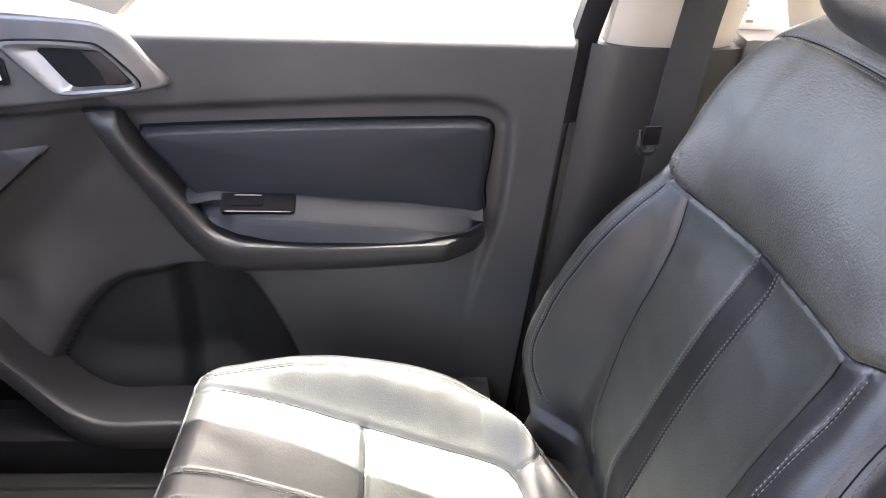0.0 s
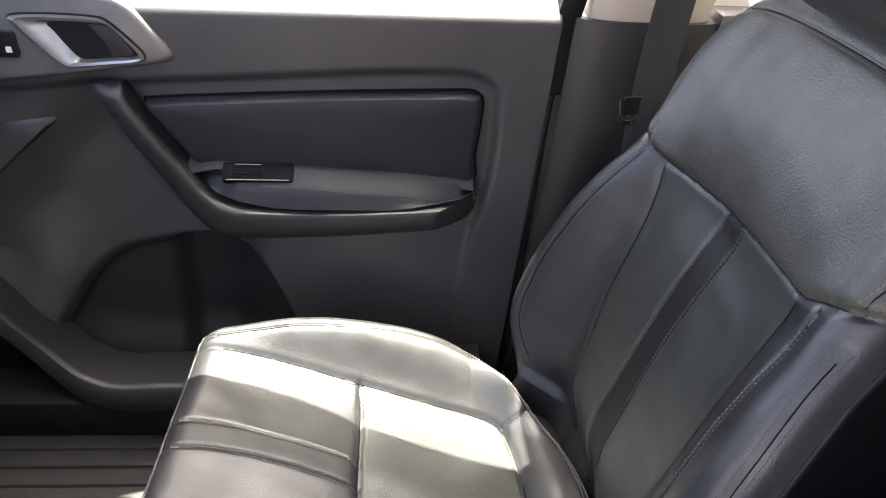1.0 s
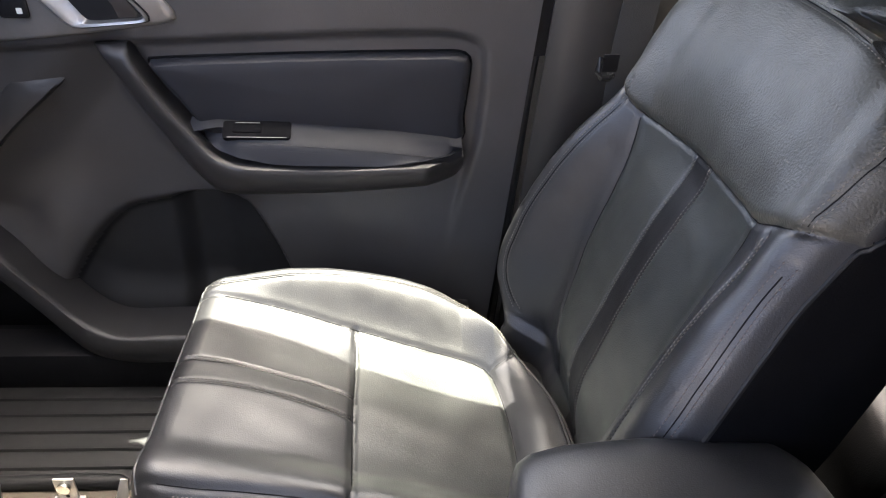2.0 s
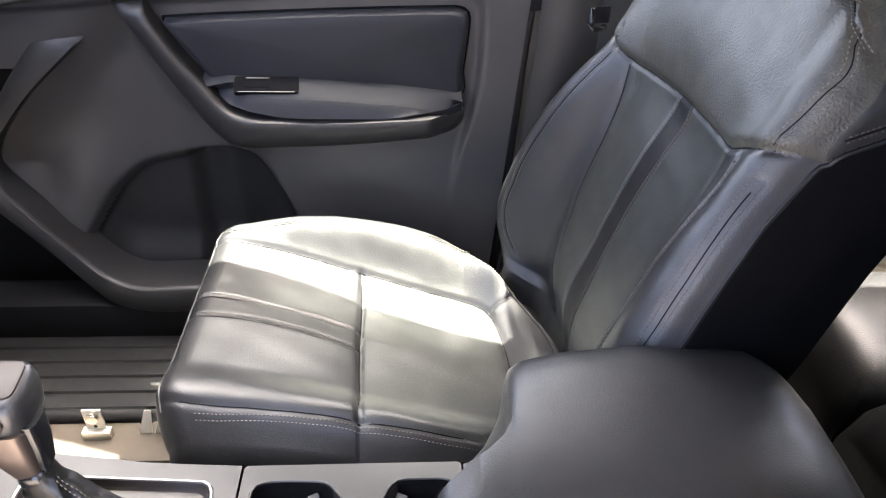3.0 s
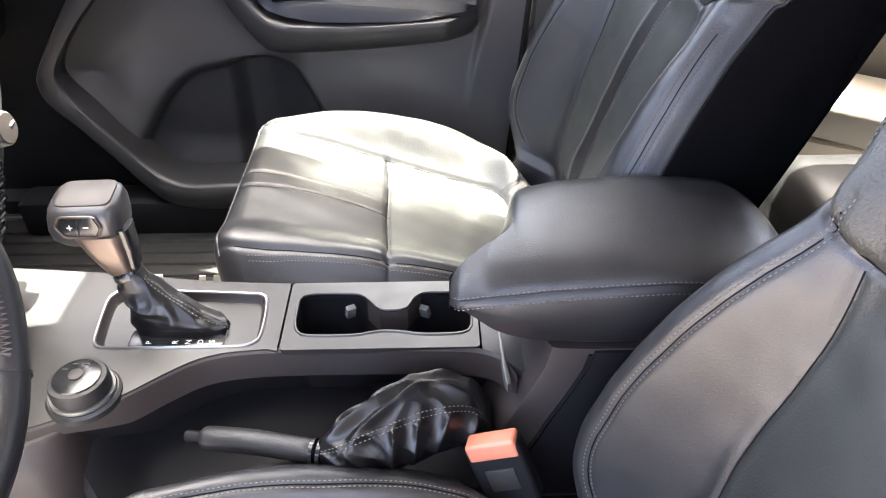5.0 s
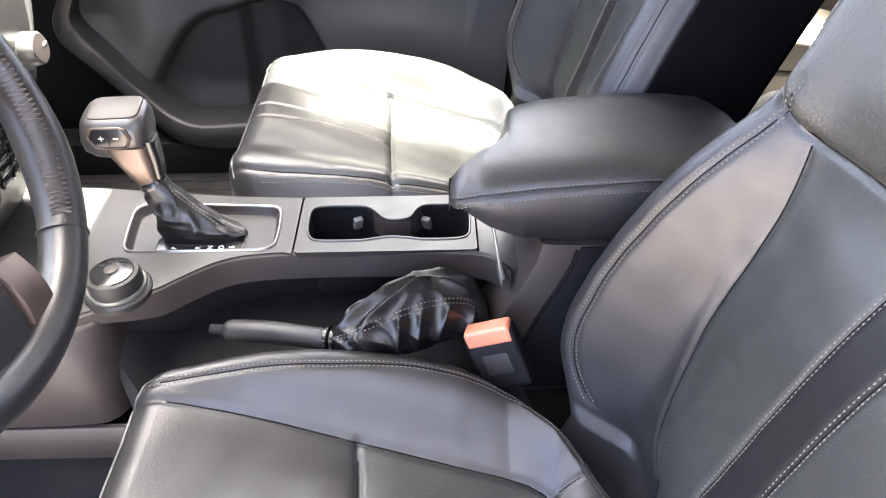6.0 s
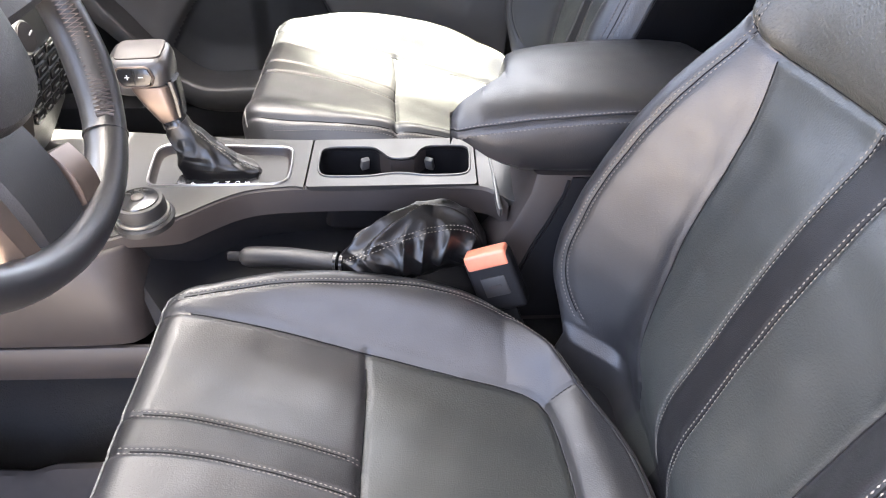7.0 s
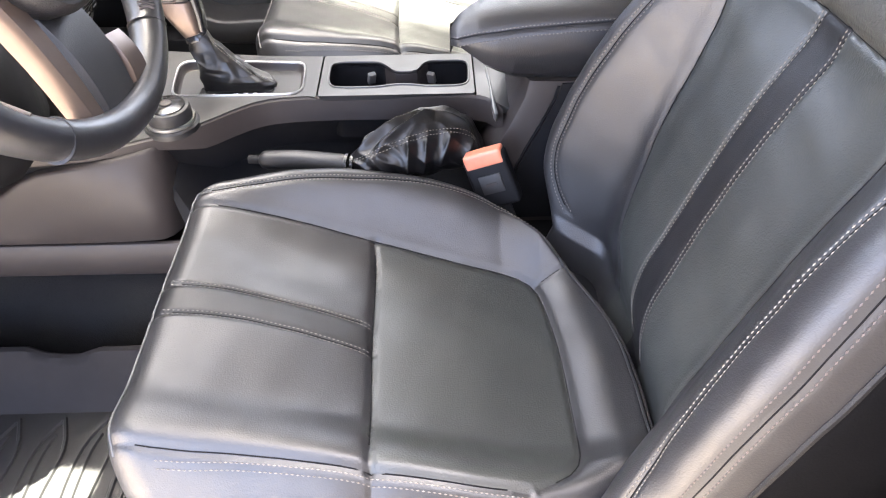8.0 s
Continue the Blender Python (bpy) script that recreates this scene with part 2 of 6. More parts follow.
def snap(px, py, lines, reach):
    """Moves grid points that lie within reach of a line onto it. Returns the new points and which were moved."""
    bx, by, best = px.copy(), py.copy(), np.full(px.shape, 9.0)
    for line in lines:
        line = np.asarray(line, float)
        for (ax, ay), (cx, cy) in zip(line[:-1], line[1:]):
            dx, dy = cx - ax, cy - ay
            t = np.clip(((px - ax) * dx + (py - ay) * dy) / (dx * dx + dy * dy + 1e-12), 0, 1)
            qx, qy = ax + t * dx, ay + t * dy
            d = np.hypot(px - qx, py - qy)
            m = d < best
            best, bx, by = np.where(m, d, best), np.where(m, qx, bx), np.where(m, qy, by)
    moved = best < reach
    return np.where(moved, bx, px), np.where(moved, by, py), moved


def grid_parts(P, U, on, classify, names, material_of, parent, labels={}):
    """Splits a grid of points into one mesh a class of triangle. U: the grid's own two coordinates; on: points on a seam."""
    n, m = P.shape[:2]
    idx = np.arange(n * m).reshape(n, m)
    a, b, c, d = (q.ravel() for q in (idx[:-1, :-1], idx[:-1, 1:], idx[1:, 1:], idx[1:, :-1]))
    o = on.ravel()
    other = (o[b] & o[d]) & ~(o[a] & o[c])
    tri = np.concatenate([np.where(other[:, None], np.stack([a, b, d], 1), np.stack([a, b, c], 1)),
                          np.where(other[:, None], np.stack([b, c, d], 1), np.stack([a, c, d], 1))])
    flat, uv = P.reshape(-1, 3), U.reshape(-1, 2)
    nor = np.cross(np.gradient(P, axis=1), np.gradient(P, axis=0)).reshape(-1, 3)
    nor /= np.linalg.norm(nor, axis=1)[:, None] + 1e-12
    mid = uv[tri].mean(1)
    col = np.tile(np.arange(m - 1), n - 1)
    cls = classify(mid[:, 0], mid[:, 1], np.concatenate([col, col]))
    out = {}
    for k, name in enumerate(names):
        q = tri[cls == k]
        if not len(q):
            continue
        used, inv = np.unique(q, return_inverse=True)
        out[name] = part(name, (flat[used], inv.reshape(-1, 3), nor[used]), material_of[k], parent, labels.get(name, ""))
    return out


def stitches(path, normals, length=0.0037, gap=0.0013, thick=0.00080):
    """Short thread stitches along a path on a surface."""
    path, normals = np.asarray(path), np.asarray(normals)
    run = np.concatenate([[0], np.cumsum(np.linalg.norm(np.diff(path, axis=0), axis=1))])
    verts, faces = [], []
    s = 0.002
    at = lambda q: np.array([np.interp(q, run, path[:, j]) for j in range(3)])
    nat = lambda q: np.array([np.interp(q, run, normals[:, j]) for j in range(3)])
    while s + length < run[-1]:
        a, b = at(s), at(s + length)
        nn = nat(s + length / 2)
        nn /= np.linalg.norm(nn)
        t = (b - a) / (np.linalg.norm(b - a) + 1e-9)
        side = np.cross(nn, t) * thick
        up = nn * thick * 1.3
        k = len(verts)
        mid = (a + b) / 2
        verts += [a, mid + side * 1.0, mid + up, mid - side * 1.0, b]
        faces += [(k, k + 1, k + 2), (k, k + 2, k + 3), (k + 1, k + 4, k + 2), (k + 2, k + 4, k + 3)]
        s += length + gap
    return verts, faces


def merge(lists):
    V, F = [], []
    for v, f in lists:
        k = len(V)
        V += list(v)
        F += [tuple(i + k for i in q) for q in f]
    return V, F


def seam_line(points, r=0.0008):
    """A thin dark thread bedded in a seam."""
    return tube(np.asarray(points)[::2], r, 5)


# ---- front seats ----
def hermite(kx, kv, x):
    """Smooth interpolation through knots, kx and kv of shape (rows, knots), at x of shape (rows, cols)."""
    h = np.diff(kx, axis=1)
    d = np.diff(kv, axis=1) / h
    m = np.zeros_like(kv)
    m[:, 1:-1] = (d[:, :-1] * h[:, 1:] + d[:, 1:] * h[:, :-1]) / (h[:, :-1] + h[:, 1:])
    m[:, 0], m[:, -1] = d[:, 0], d[:, -1]
    out = np.zeros_like(x)
    for i in range(kx.shape[1] - 1):
        a, b = kx[:, i:i + 1], kx[:, i + 1:i + 2]
        t = (x - a) / (b - a)
        ok = (t >= 0) & (t <= 1) if i else (t <= 1)
        if i == kx.shape[1] - 2:
            ok = t >= 0 if i else np.ones_like(t, bool)
        tt = np.clip(t, 0, 1)
        v = ((1 + 2 * tt) * (1 - tt)**2 * kv[:, i:i + 1] + tt * (1 - tt)**2 * (b - a) * m[:, i:i + 1]
             + tt**2 * (3 - 2 * tt) * kv[:, i + 1:i + 2] + tt**2 * (tt - 1) * (b - a) * m[:, i + 1:i + 2])
        out = np.where(ok, v, out)
    return out


def knots(xs, vals, x):
    """Smooth one-dimensional profile."""
    xs, vals, x = np.array([xs], float), np.array([vals], float), np.asarray(x, float)
    return hermite(xs, vals, x.reshape(1, -1)).reshape(x.shape)


def groove(dist, depth, width):
    return -depth * np.exp(-(dist / width)**2)


# cushion profile along x, w measured across from the seat's middle, z up
CX = [-0.30, -0.20, -0.10, 0.0, 0.10, 0.20, 0.31]
C_MID = [0.412, 0.404, 0.388, 0.363, 0.336, 0.313, 0.300]
C_SEAM_W = [0.150, 0.143, 0.134, 0.122, 0.105, 0.085, 0.065]
C_SEAM_Z = [0.410, 0.402, 0.378, 0.350, 0.322, 0.300, 0.290]
C_FAR_W = [0.165, 0.180, 0.195, 0.203, 0.203, 0.183, 0.150]
C_FAR_Z = [0.402, 0.409, 0.411, 0.400, 0.374, 0.334, 0.300]
C_NEAR_W = [-0.195, -0.200, -0.211, -0.224, -0.235, -0.235, -0.215]
C_NEAR_Z = [0.410, 0.405, 0.403, 0.398, 0.383, 0.350, 0.315]
CUSHION_SEAM = smooth_curve([(-0.30, 0.150), (-0.20, 0.143), (-0.10, 0.134), (0.0, 0.122), (0.10, 0.108), (0.172, 0.096), (0.203, 0.080), (0.215, 0.045),
                             (0.222, -0.03), (0.223, -0.12), (0.220, -0.180), (0.203, -0.212), (0.17, -0.232)], 90)
CUSHION_NEAR = smooth_curve([(-0.236, -0.176), (-0.215, -0.196), (-0.17, -0.204), (-0.10, -0.211), (0.0, -0.224), (0.10, -0.235), (0.16, -0.236)], 60)
CUSHION_CROSS = smooth_curve([(0.0, 0.122), (0.003, 0.05), (0.006, -0.07), (0.010, -0.15), (0.014, -0.224)], 40)
CUSHION_CREASE = [(0.207, 0.080), (0.230, 0.088), (0.250, 0.096)]
STRIP_A = smooth_curve([(-0.30, 0.002), (-0.24, 0.001), (-0.16, 0.002), (-0.08, -0.010), (0.003, -0.026)], 50)
STRIP_B = smooth_curve([(-0.30, -0.042), (-0.24, -0.042), (-0.16, -0.040), (-0.08, -0.052), (0.005, -0.068)], 50)
CUSHION_CREST = smooth_curve([(x, float(knots(CX, C_FAR_W, np.array([x]))[0]) - 0.018) for x in (-0.22, -0.15, -0.08, -0.02)] + [(0.05, 0.190), (0.10, 0.188), (0.145, 0.181), (0.178, 0.167), (0.207, 0.146), (0.232, 0.120), (0.252, 0.094)], 80)


CUSHION_PLAN = np.concatenate([CUSHION_SEAM, CUSHION_NEAR[::-1], [(-0.4, -0.155), (-0.4, 0.15)]])


def cushion_end(w):
    """Where the cushion's plan ends at the rear: straight behind the middle, swept forward round the far corner."""
    return np.interp(w, [-0.24, -0.166, -0.104, -0.034, 0.0, 0.038, 0.067, 0.099, 0.13, 0.176, 0.21], [0.291, 0.291, 0.291, 0.287, 0.282, 0.271, 0.257, 0.238, 0.215, 0.165, 0.11])


def cushion_z(x, w, detail=True):
    """Height of the cushion's upper side; x of shape (rows,), w of shape (rows, cols)."""
    far_w, near_w = knots(CX, C_FAR_W, x), knots(CX, C_NEAR_W, x)
    far_z, near_z = knots(CX, C_FAR_Z, x), knots(CX, C_NEAR_Z, x)
    mid = knots(CX, C_MID, x)
    kx = np.stack([near_w - 0.032, near_w, near_w + 0.07, -0.05 + 0 * x, knots(CX, C_SEAM_W, x), far_w, far_w + 0.030], 1)
    kz = np.stack([near_z - 0.034, near_z, mid + 0.35 * (near_z - mid), mid, knots(CX, C_SEAM_Z, x), far_z, far_z - 0.034], 1)
    z = hermite(kx, kz, w)
    X = np.broadcast_to(x[:, None], w.shape)
    # a stuffed roll behind the rear insert, falling to the piping at the cushion's end
    out_d = seg_dist(X, w, CUSHION_SEAM) * ~inside(X, w, CUSHION_PLAN)
    z = z + 0.023 * np.sin(0.5 * math.pi * np.clip(out_d / 0.046, 0, 1)) * np.clip((X - 0.165) / 0.05, 0, 1) * np.clip((w + 0.24) / 0.04, 0, 1)
    z = z - 0.075 * np.clip((X - cushion_end(w)) / 0.040, 0, 1)**1.6
    # the inserts are stuffed: they swell away from the seam between them
    gap = X - np.interp(-w, -CUSHION_CROSS[:, 1], CUSHION_CROSS[:, 0])
    z = z - np.where(gap > 0, 0.0075, 0.0050) * np.exp(-np.abs(gap) / np.where(gap > 0, 0.026, 0.018)) * np.clip((0.112 - w) / 0.03, 0, 1)
    if detail:
        z = z + groove(seg_dist(X, w, CUSHION_SEAM), 0.0038, 0.0045) + groove(seg_dist(X, w, CUSHION_NEAR), 0.0035, 0.0045)
        z = z + groove(seg_dist(X, w, CUSHION_CROSS), 0.0036, 0.0042) + groove(seg_dist(X, w, CUSHION_CREASE), 0.0030, 0.0030)
        z = z + groove(seg_dist(X, w, STRIP_A), 0.0028, 0.0035) + groove(seg_dist(X, w, STRIP_B), 0.0028, 0.0035)
        z = z + groove(seg_dist(X, w, CUSHION_CREST), 0.0022, 0.0035)
        # stuffing swells between the seams, and the leather lies a little uneven
        z = z + 0.0010 * np.sin(X * 31 + 1.3) * np.sin(w * 27 + 0.4) + 0.0004 * np.sin(X * 83 + w * 41) * np.sin(w * 77 - X * 30)
    return z


def build_cushion(seat):
    F0, R = -0.203, 0.036
    NR = 200
    xs = np.linspace(0.318, F0, NR)
    turn = np.linspace(0, 1, 12)[1:] * math.pi / 2
    down = np.array([0.02, 0.045, 0.075, 0.105])
    x_top = np.concatenate([xs, F0 - R * np.sin(turn), np.full(4, F0 - R) + down * 0.45])
    drop = np.concatenate([np.zeros(NR), R * (1 - np.cos(turn)), R + down])
    frontness = np.concatenate([np.zeros(NR), turn / (math.pi / 2), np.ones(4)])
    xe = np.concatenate([xs, F0 - 0.0016 * np.arange(1, 16)])
    wn, wf = knots(CX, C_NEAR_W, xe) - 0.032, knots(CX, C_FAR_W, xe) + 0.030
    t = np.linspace(0, 1, 190)[None]
    w = wn[:, None] * (1 - t) + wf[:, None] * t
    E = np.broadcast_to(xe[:, None], w.shape).copy()
    lines = (CUSHION_SEAM, CUSHION_NEAR, CUSHION_CROSS, STRIP_A, STRIP_B)
    E2, w2, on = snap(E, w, lines, 0.00135)
    on[NR:] = False
    E2[NR:], on[0], on[-1] = E[NR:], False, False
    z = cushion_z(E2.ravel(), w2.reshape(-1, 1)).reshape(w.shape) - drop[:, None]
    X = np.broadcast_to(x_top[:, None], w.shape) + (E2 - E)
    t2 = (w2 - wn[:, None]) / (wf - wn)[:, None]
    # rounded front corners
    q = np.clip((np.abs(2 * t2 - 1) - 0.72) / 0.28, 0, 1)
    ramp = np.clip((-0.06 - X) / 0.17, 0, 1)
    X = X + np.where(t2 < 0.5, 0.020, 0.055) * q**2.2 * ramp
    z = z - 0.008 * q**2 * ramp
    U = np.stack([E2, w2], -1)
    top = np.stack([X, w2 * (1 - 0.035 * frontness[:, None]), z], -1)
    # sides fall from the upper edge to the frame
    near, far = [], []
    for o, d, o2, d2 in ((0.005, 0.018, 0.009, 0.013), (0.007, 0.045, 0.012, 0.030), (0.006, 0.075, 0.008, 0.050), (0.003, 0.105, -0.002, 0.062), (0.0, 0.13, -0.022, 0.13)):
        low = np.maximum(top[:, :1, 2:] - d2, 0.235)
        near.append(np.concatenate([top[:, :1, :1], top[:, :1, 1:2] - o2, low], -1))
        low = np.maximum(top[:, -1:, 2:] - d, 0.235)
        far.append(np.concatenate([top[:, -1:, :1], top[:, -1:, 1:2] + o, low], -1))
    P = np.concatenate(near[::-1] + [top] + far, 1)
    U = np.concatenate([U[:, :1]] * 5 + [U] + [U[:, -1:]] * 5, 1)
    pad = np.zeros((len(U), 5), bool)
    on = np.concatenate([pad, on, pad], 1)

    def classify(cx, cw, col):
        ins = inside(cx, cw, CUSHION_PLAN)
        cross = np.interp(cw, CUSHION_CROSS[::-1, 1], CUSHION_CROSS[::-1, 0])
        strip = ins & (cx < cross) & (cw < np.interp(cx, STRIP_A[:, 0], STRIP_A[:, 1])) & (cw > np.interp(cx, STRIP_B[:, 0], STRIP_B[:, 1]))
        cls = np.full(cx.shape, 4)
        cls[ins & (cx < cross)] = 0
        cls[ins & (cx >= cross)] = 1
        cls[strip] = 2
        cls[~ins & (cw > 0.05)] = 3
        cls[~ins & (cx > 0.19) & (cw < 0.080 + 0.4 * (cx - 0.207))] = 5
        cls[col < 5] = 4
        cls[col < 2] = 6
        cls[col >= P.shape[1] - 6] = 7
        return cls

    names = ["front_insert", "rear_insert", "strip", "bolster", "edge_panel", "rear_border", "side_skirt", "side_skirt_far"]
    made = grid_parts(P, U, on, classify, names, [LEATHER, INSERT, STRIP_SOFT, LEATHER, LEATHER, LEATHER, LEATHER, LEATHER], seat,
               {"strip": "darker leather strip between two stitched seams"})
    made["side_skirt_far"].name = "side_skirt"
    lines = []
    def sew(line, off):
        line = np.asarray(line, float)
        tan = np.gradient(line, axis=0)
        nor = np.stack([-tan[:, 1], tan[:, 0]], 1)
        nor /= np.linalg.norm(nor, axis=1)[:, None] + 1e-9
        l2 = line + nor * (off or 0.0)
        keep = (l2[:, 0] > -0.222) & (l2[:, 0] < 0.29)
        l2 = l2[keep]
        q = np.clip((np.abs(l2[:, 1]) / 0.22 - 0.5) / 0.5, 0, 1)
        zz = cushion_z(l2[:, 0], l2[:, 1:2])[:, 0]
        e = 0.003
        zx = (cushion_z(l2[:, 0] + e, l2[:, 1:2])[:, 0] - zz) / e
        zw = (cushion_z(l2[:, 0], l2[:, 1:2] + e)[:, 0] - zz) / e
        N = np.stack([-zx, -zw, np.ones_like(zx)], 1)
        t01 = np.clip((l2[:, 1] - (knots(CX, C_NEAR_W, l2[:, 0]) - 0.032)) / (knots(CX, C_FAR_W, l2[:, 0]) - knots(CX, C_NEAR_W, l2[:, 0]) + 0.062), 0, 1)
        q = np.clip((np.abs(2 * t01 - 1) - 0.72) / 0.28, 0, 1)
        ramp = np.clip((-0.06 - l2[:, 0]) / 0.17, 0, 1)
        pts = np.stack([l2[:, 0] + np.where(t01 < 0.5, 0.020, 0.055) * q**2.2 * ramp, l2[:, 1], zz - 0.008 * q**2 * ramp + 0.0006], 1)
        if off is None:
            part("seam", seam_line((pts - N / np.linalg.norm(N, axis=1)[:, None] * 0.0004)[2:-2]), SEAM, seat)
        else:
            lines.append(stitches(pts, N))
    for o in (-0.0029, 0.0029):
        sew(STRIP_A, o)
        sew(STRIP_B, o)
        sew(CUSHION_CREST, o)
    for line in (STRIP_A, STRIP_B, CUSHION_CREST, CUSHION_SEAM, CUSHION_CROSS, CUSHION_NEAR, smooth_curve(CUSHION_CREASE, 12)):
        sew(line, None)
    low = CUSHION_NEAR[8:] - np.stack([0 * CUSHION_NEAR[8:, 0], np.interp(CUSHION_NEAR[8:, 0], [-0.2, -0.1, 0.0], [0.010, 0.0065, 0.005])], 1)
    sew(low, 0.0)
    sew(low, -0.0050)
    tagged(part("stitching", merge(lines), THREAD, seat, "pale grey thread along the seams"), kind="stuff")
    # piping where the top meets the sides
    for col, first in ((2, 3), (P.shape[1] - 6, 112)):
        part("piping", tube(P[first:-3:2, col], 0.0028, 6), LEATHER_STRIP, seat)
    part("piping", tube(P[NR + 5, 16:-16:2], 0.0017, 6), LEATHER, seat, "piping along the cushion's front edge")
    ew = np.linspace(-0.215, 0.108, 90)
    ex = cushion_end(ew)
    ex = np.convolve(np.pad(ex, 4, mode="edge"), np.ones(9) / 9, mode="valid")
    for off in (0.004, 0.0115):
        ez = cushion_z(ex + off, ew[:, None])[:, 0]
        part("piping", tube(np.stack([ex + off, ew, ez + 0.0006], 1), 0.0019, 6), LEATHER, seat, "piping along the cushion's rear edge")
    part("frame", box(-0.17, 0.30, -0.20, 0.17, 0.12, 0.27, 0.02), DARK, seat, "black plastic seat base")
    for w in (-0.17, 0.14):
        part("rail", box(-0.25, 0.32, w - 0.02, w + 0.02, 0.075, 0.115, 0.005), DARK, seat, "black steel floor rail")


# backrest: s runs up the recline, d stands forward of its plane
B_O, B_U, B_N = np.array([0.297, 0, 0.373]), np.array([0.3265, 0, 0.9452]), np.array([-0.9452, 0, 0.3265])
BS = [-0.06, 0.0, 0.10, 0.20, 0.28, 0.34, 0.375, 0.42, 0.47, 0.54, 0.60]
B_W = [0.166, 0.206, 0.222, 0.218, 0.208, 0.200, 0.203, 0.232, 0.236, 0.214, 0.165]
B_W_NEAR = [0.290, 0.291, 0.288, 0.278, 0.262, 0.247, 0.240, 0.236, 0.232, 0.212, 0.162]
B_W_RIB = [0.272, 0.266, 0.246, 0.226, 0.211, 0.201, 0.196, 0.190, 0.185, 0.165, 0.125]
B_CREST = [0.040, 0.072, 0.085, 0.078, 0.062, 0.042, 0.032, 0.010, 0.000, -0.012, -0.035]
B_RIDGE = [0.038, 0.045, 0.051, 0.049, 0.041, 0.029, 0.020, 0.010, 0.000, -0.012, -0.035]
B_RIB = [0.058, 0.066, 0.066, 0.057, 0.043, 0.028, 0.025, 0.018, 0.012, -0.004, -0.030]
B_SHOULDER = [-0.018, 0.000, 0.006, 0.009, 0.010, 0.012, 0.018, 0.020, 0.016, 0.000, -0.028]
B_MID = [-0.022, 0.000, 0.004, 0.006, 0.003, 0.000, 0.010, 0.016, 0.014, 0.000, -0.026]
BACK_FAR = smooth_curve([(0.150, 0.338), (0.141, 0.29), (0.135, 0.23), (0.131, 0.17), (0.124, 0.12), (0.114, 0.075), (0.101, 0.035), (0.087, 0.012), (0.068, -0.006), (0.061, -0.016), (0.063, -0.05)], 60)
BACK_NEAR = smooth_curve([(-0.160, 0.362), (-0.157, 0.30), (-0.156, 0.22), (-0.159, 0.14), (-0.164, 0.06), (-0.172, -0.05)], 60)
BACK_TOP_LOW = smooth_curve([(0.29, 0.425), (0.235, 0.392), (0.205, 0.371), (0.185, 0.350), (0.152, 0.338), (0.10, 0.342), (0.018, 0.350), (-0.03, 0.354),
                             (-0.10, 0.360), (-0.160, 0.364), (-0.192, 0.378), (-0.230, 0.396), (-0.29, 0.435)], 90)
BACK_STRIP_A = smooth_curve([(0.022, 0.350), (0.016, 0.28), (0.012, 0.21), (0.008, 0.13), (0.002, 0.05), (-0.010, -0.05)], 60)
BACK_STRIP_B = smooth_curve([(-0.023, 0.354), (-0.029, 0.28), (-0.033, 0.21), (-0.039, 0.13), (-0.046, 0.05), (-0.058, -0.05)], 60)
BACK_TOP = smooth_curve([(0.30, 0.500), (0.215, 0.528), (0.12, 0.541), (0.0, 0.544), (-0.12, 0.541), (-0.215, 0.528), (-0.30, 0.500)], 60)
_s = np.linspace(-0.03, 0.37, 60)
BACK_CREST_FAR = np.stack([knots(BS, B_W, _s) - 0.026, _s], 1)
BACK_CREST_NEAR = np.stack([-knots(BS, B_W_RIB, _s), _s], 1)
BACK_SHOULDER = smooth_curve([(-0.230, 0.396), (-0.231, 0.45), (-0.226, 0.50), (-0.205, 0.535)], 30)
BACK_SHOULDER_FAR = smooth_curve([(0.205, 0.372), (0.214, 0.44), (0.212, 0.50), (0.195, 0.535)], 30)
BACK_OUTER_NEAR = np.stack([-knots(BS, B_W_NEAR, _s), _s], 1)
BACK_OUTER_FAR = BACK_CREST_FAR + (0.043, 0)


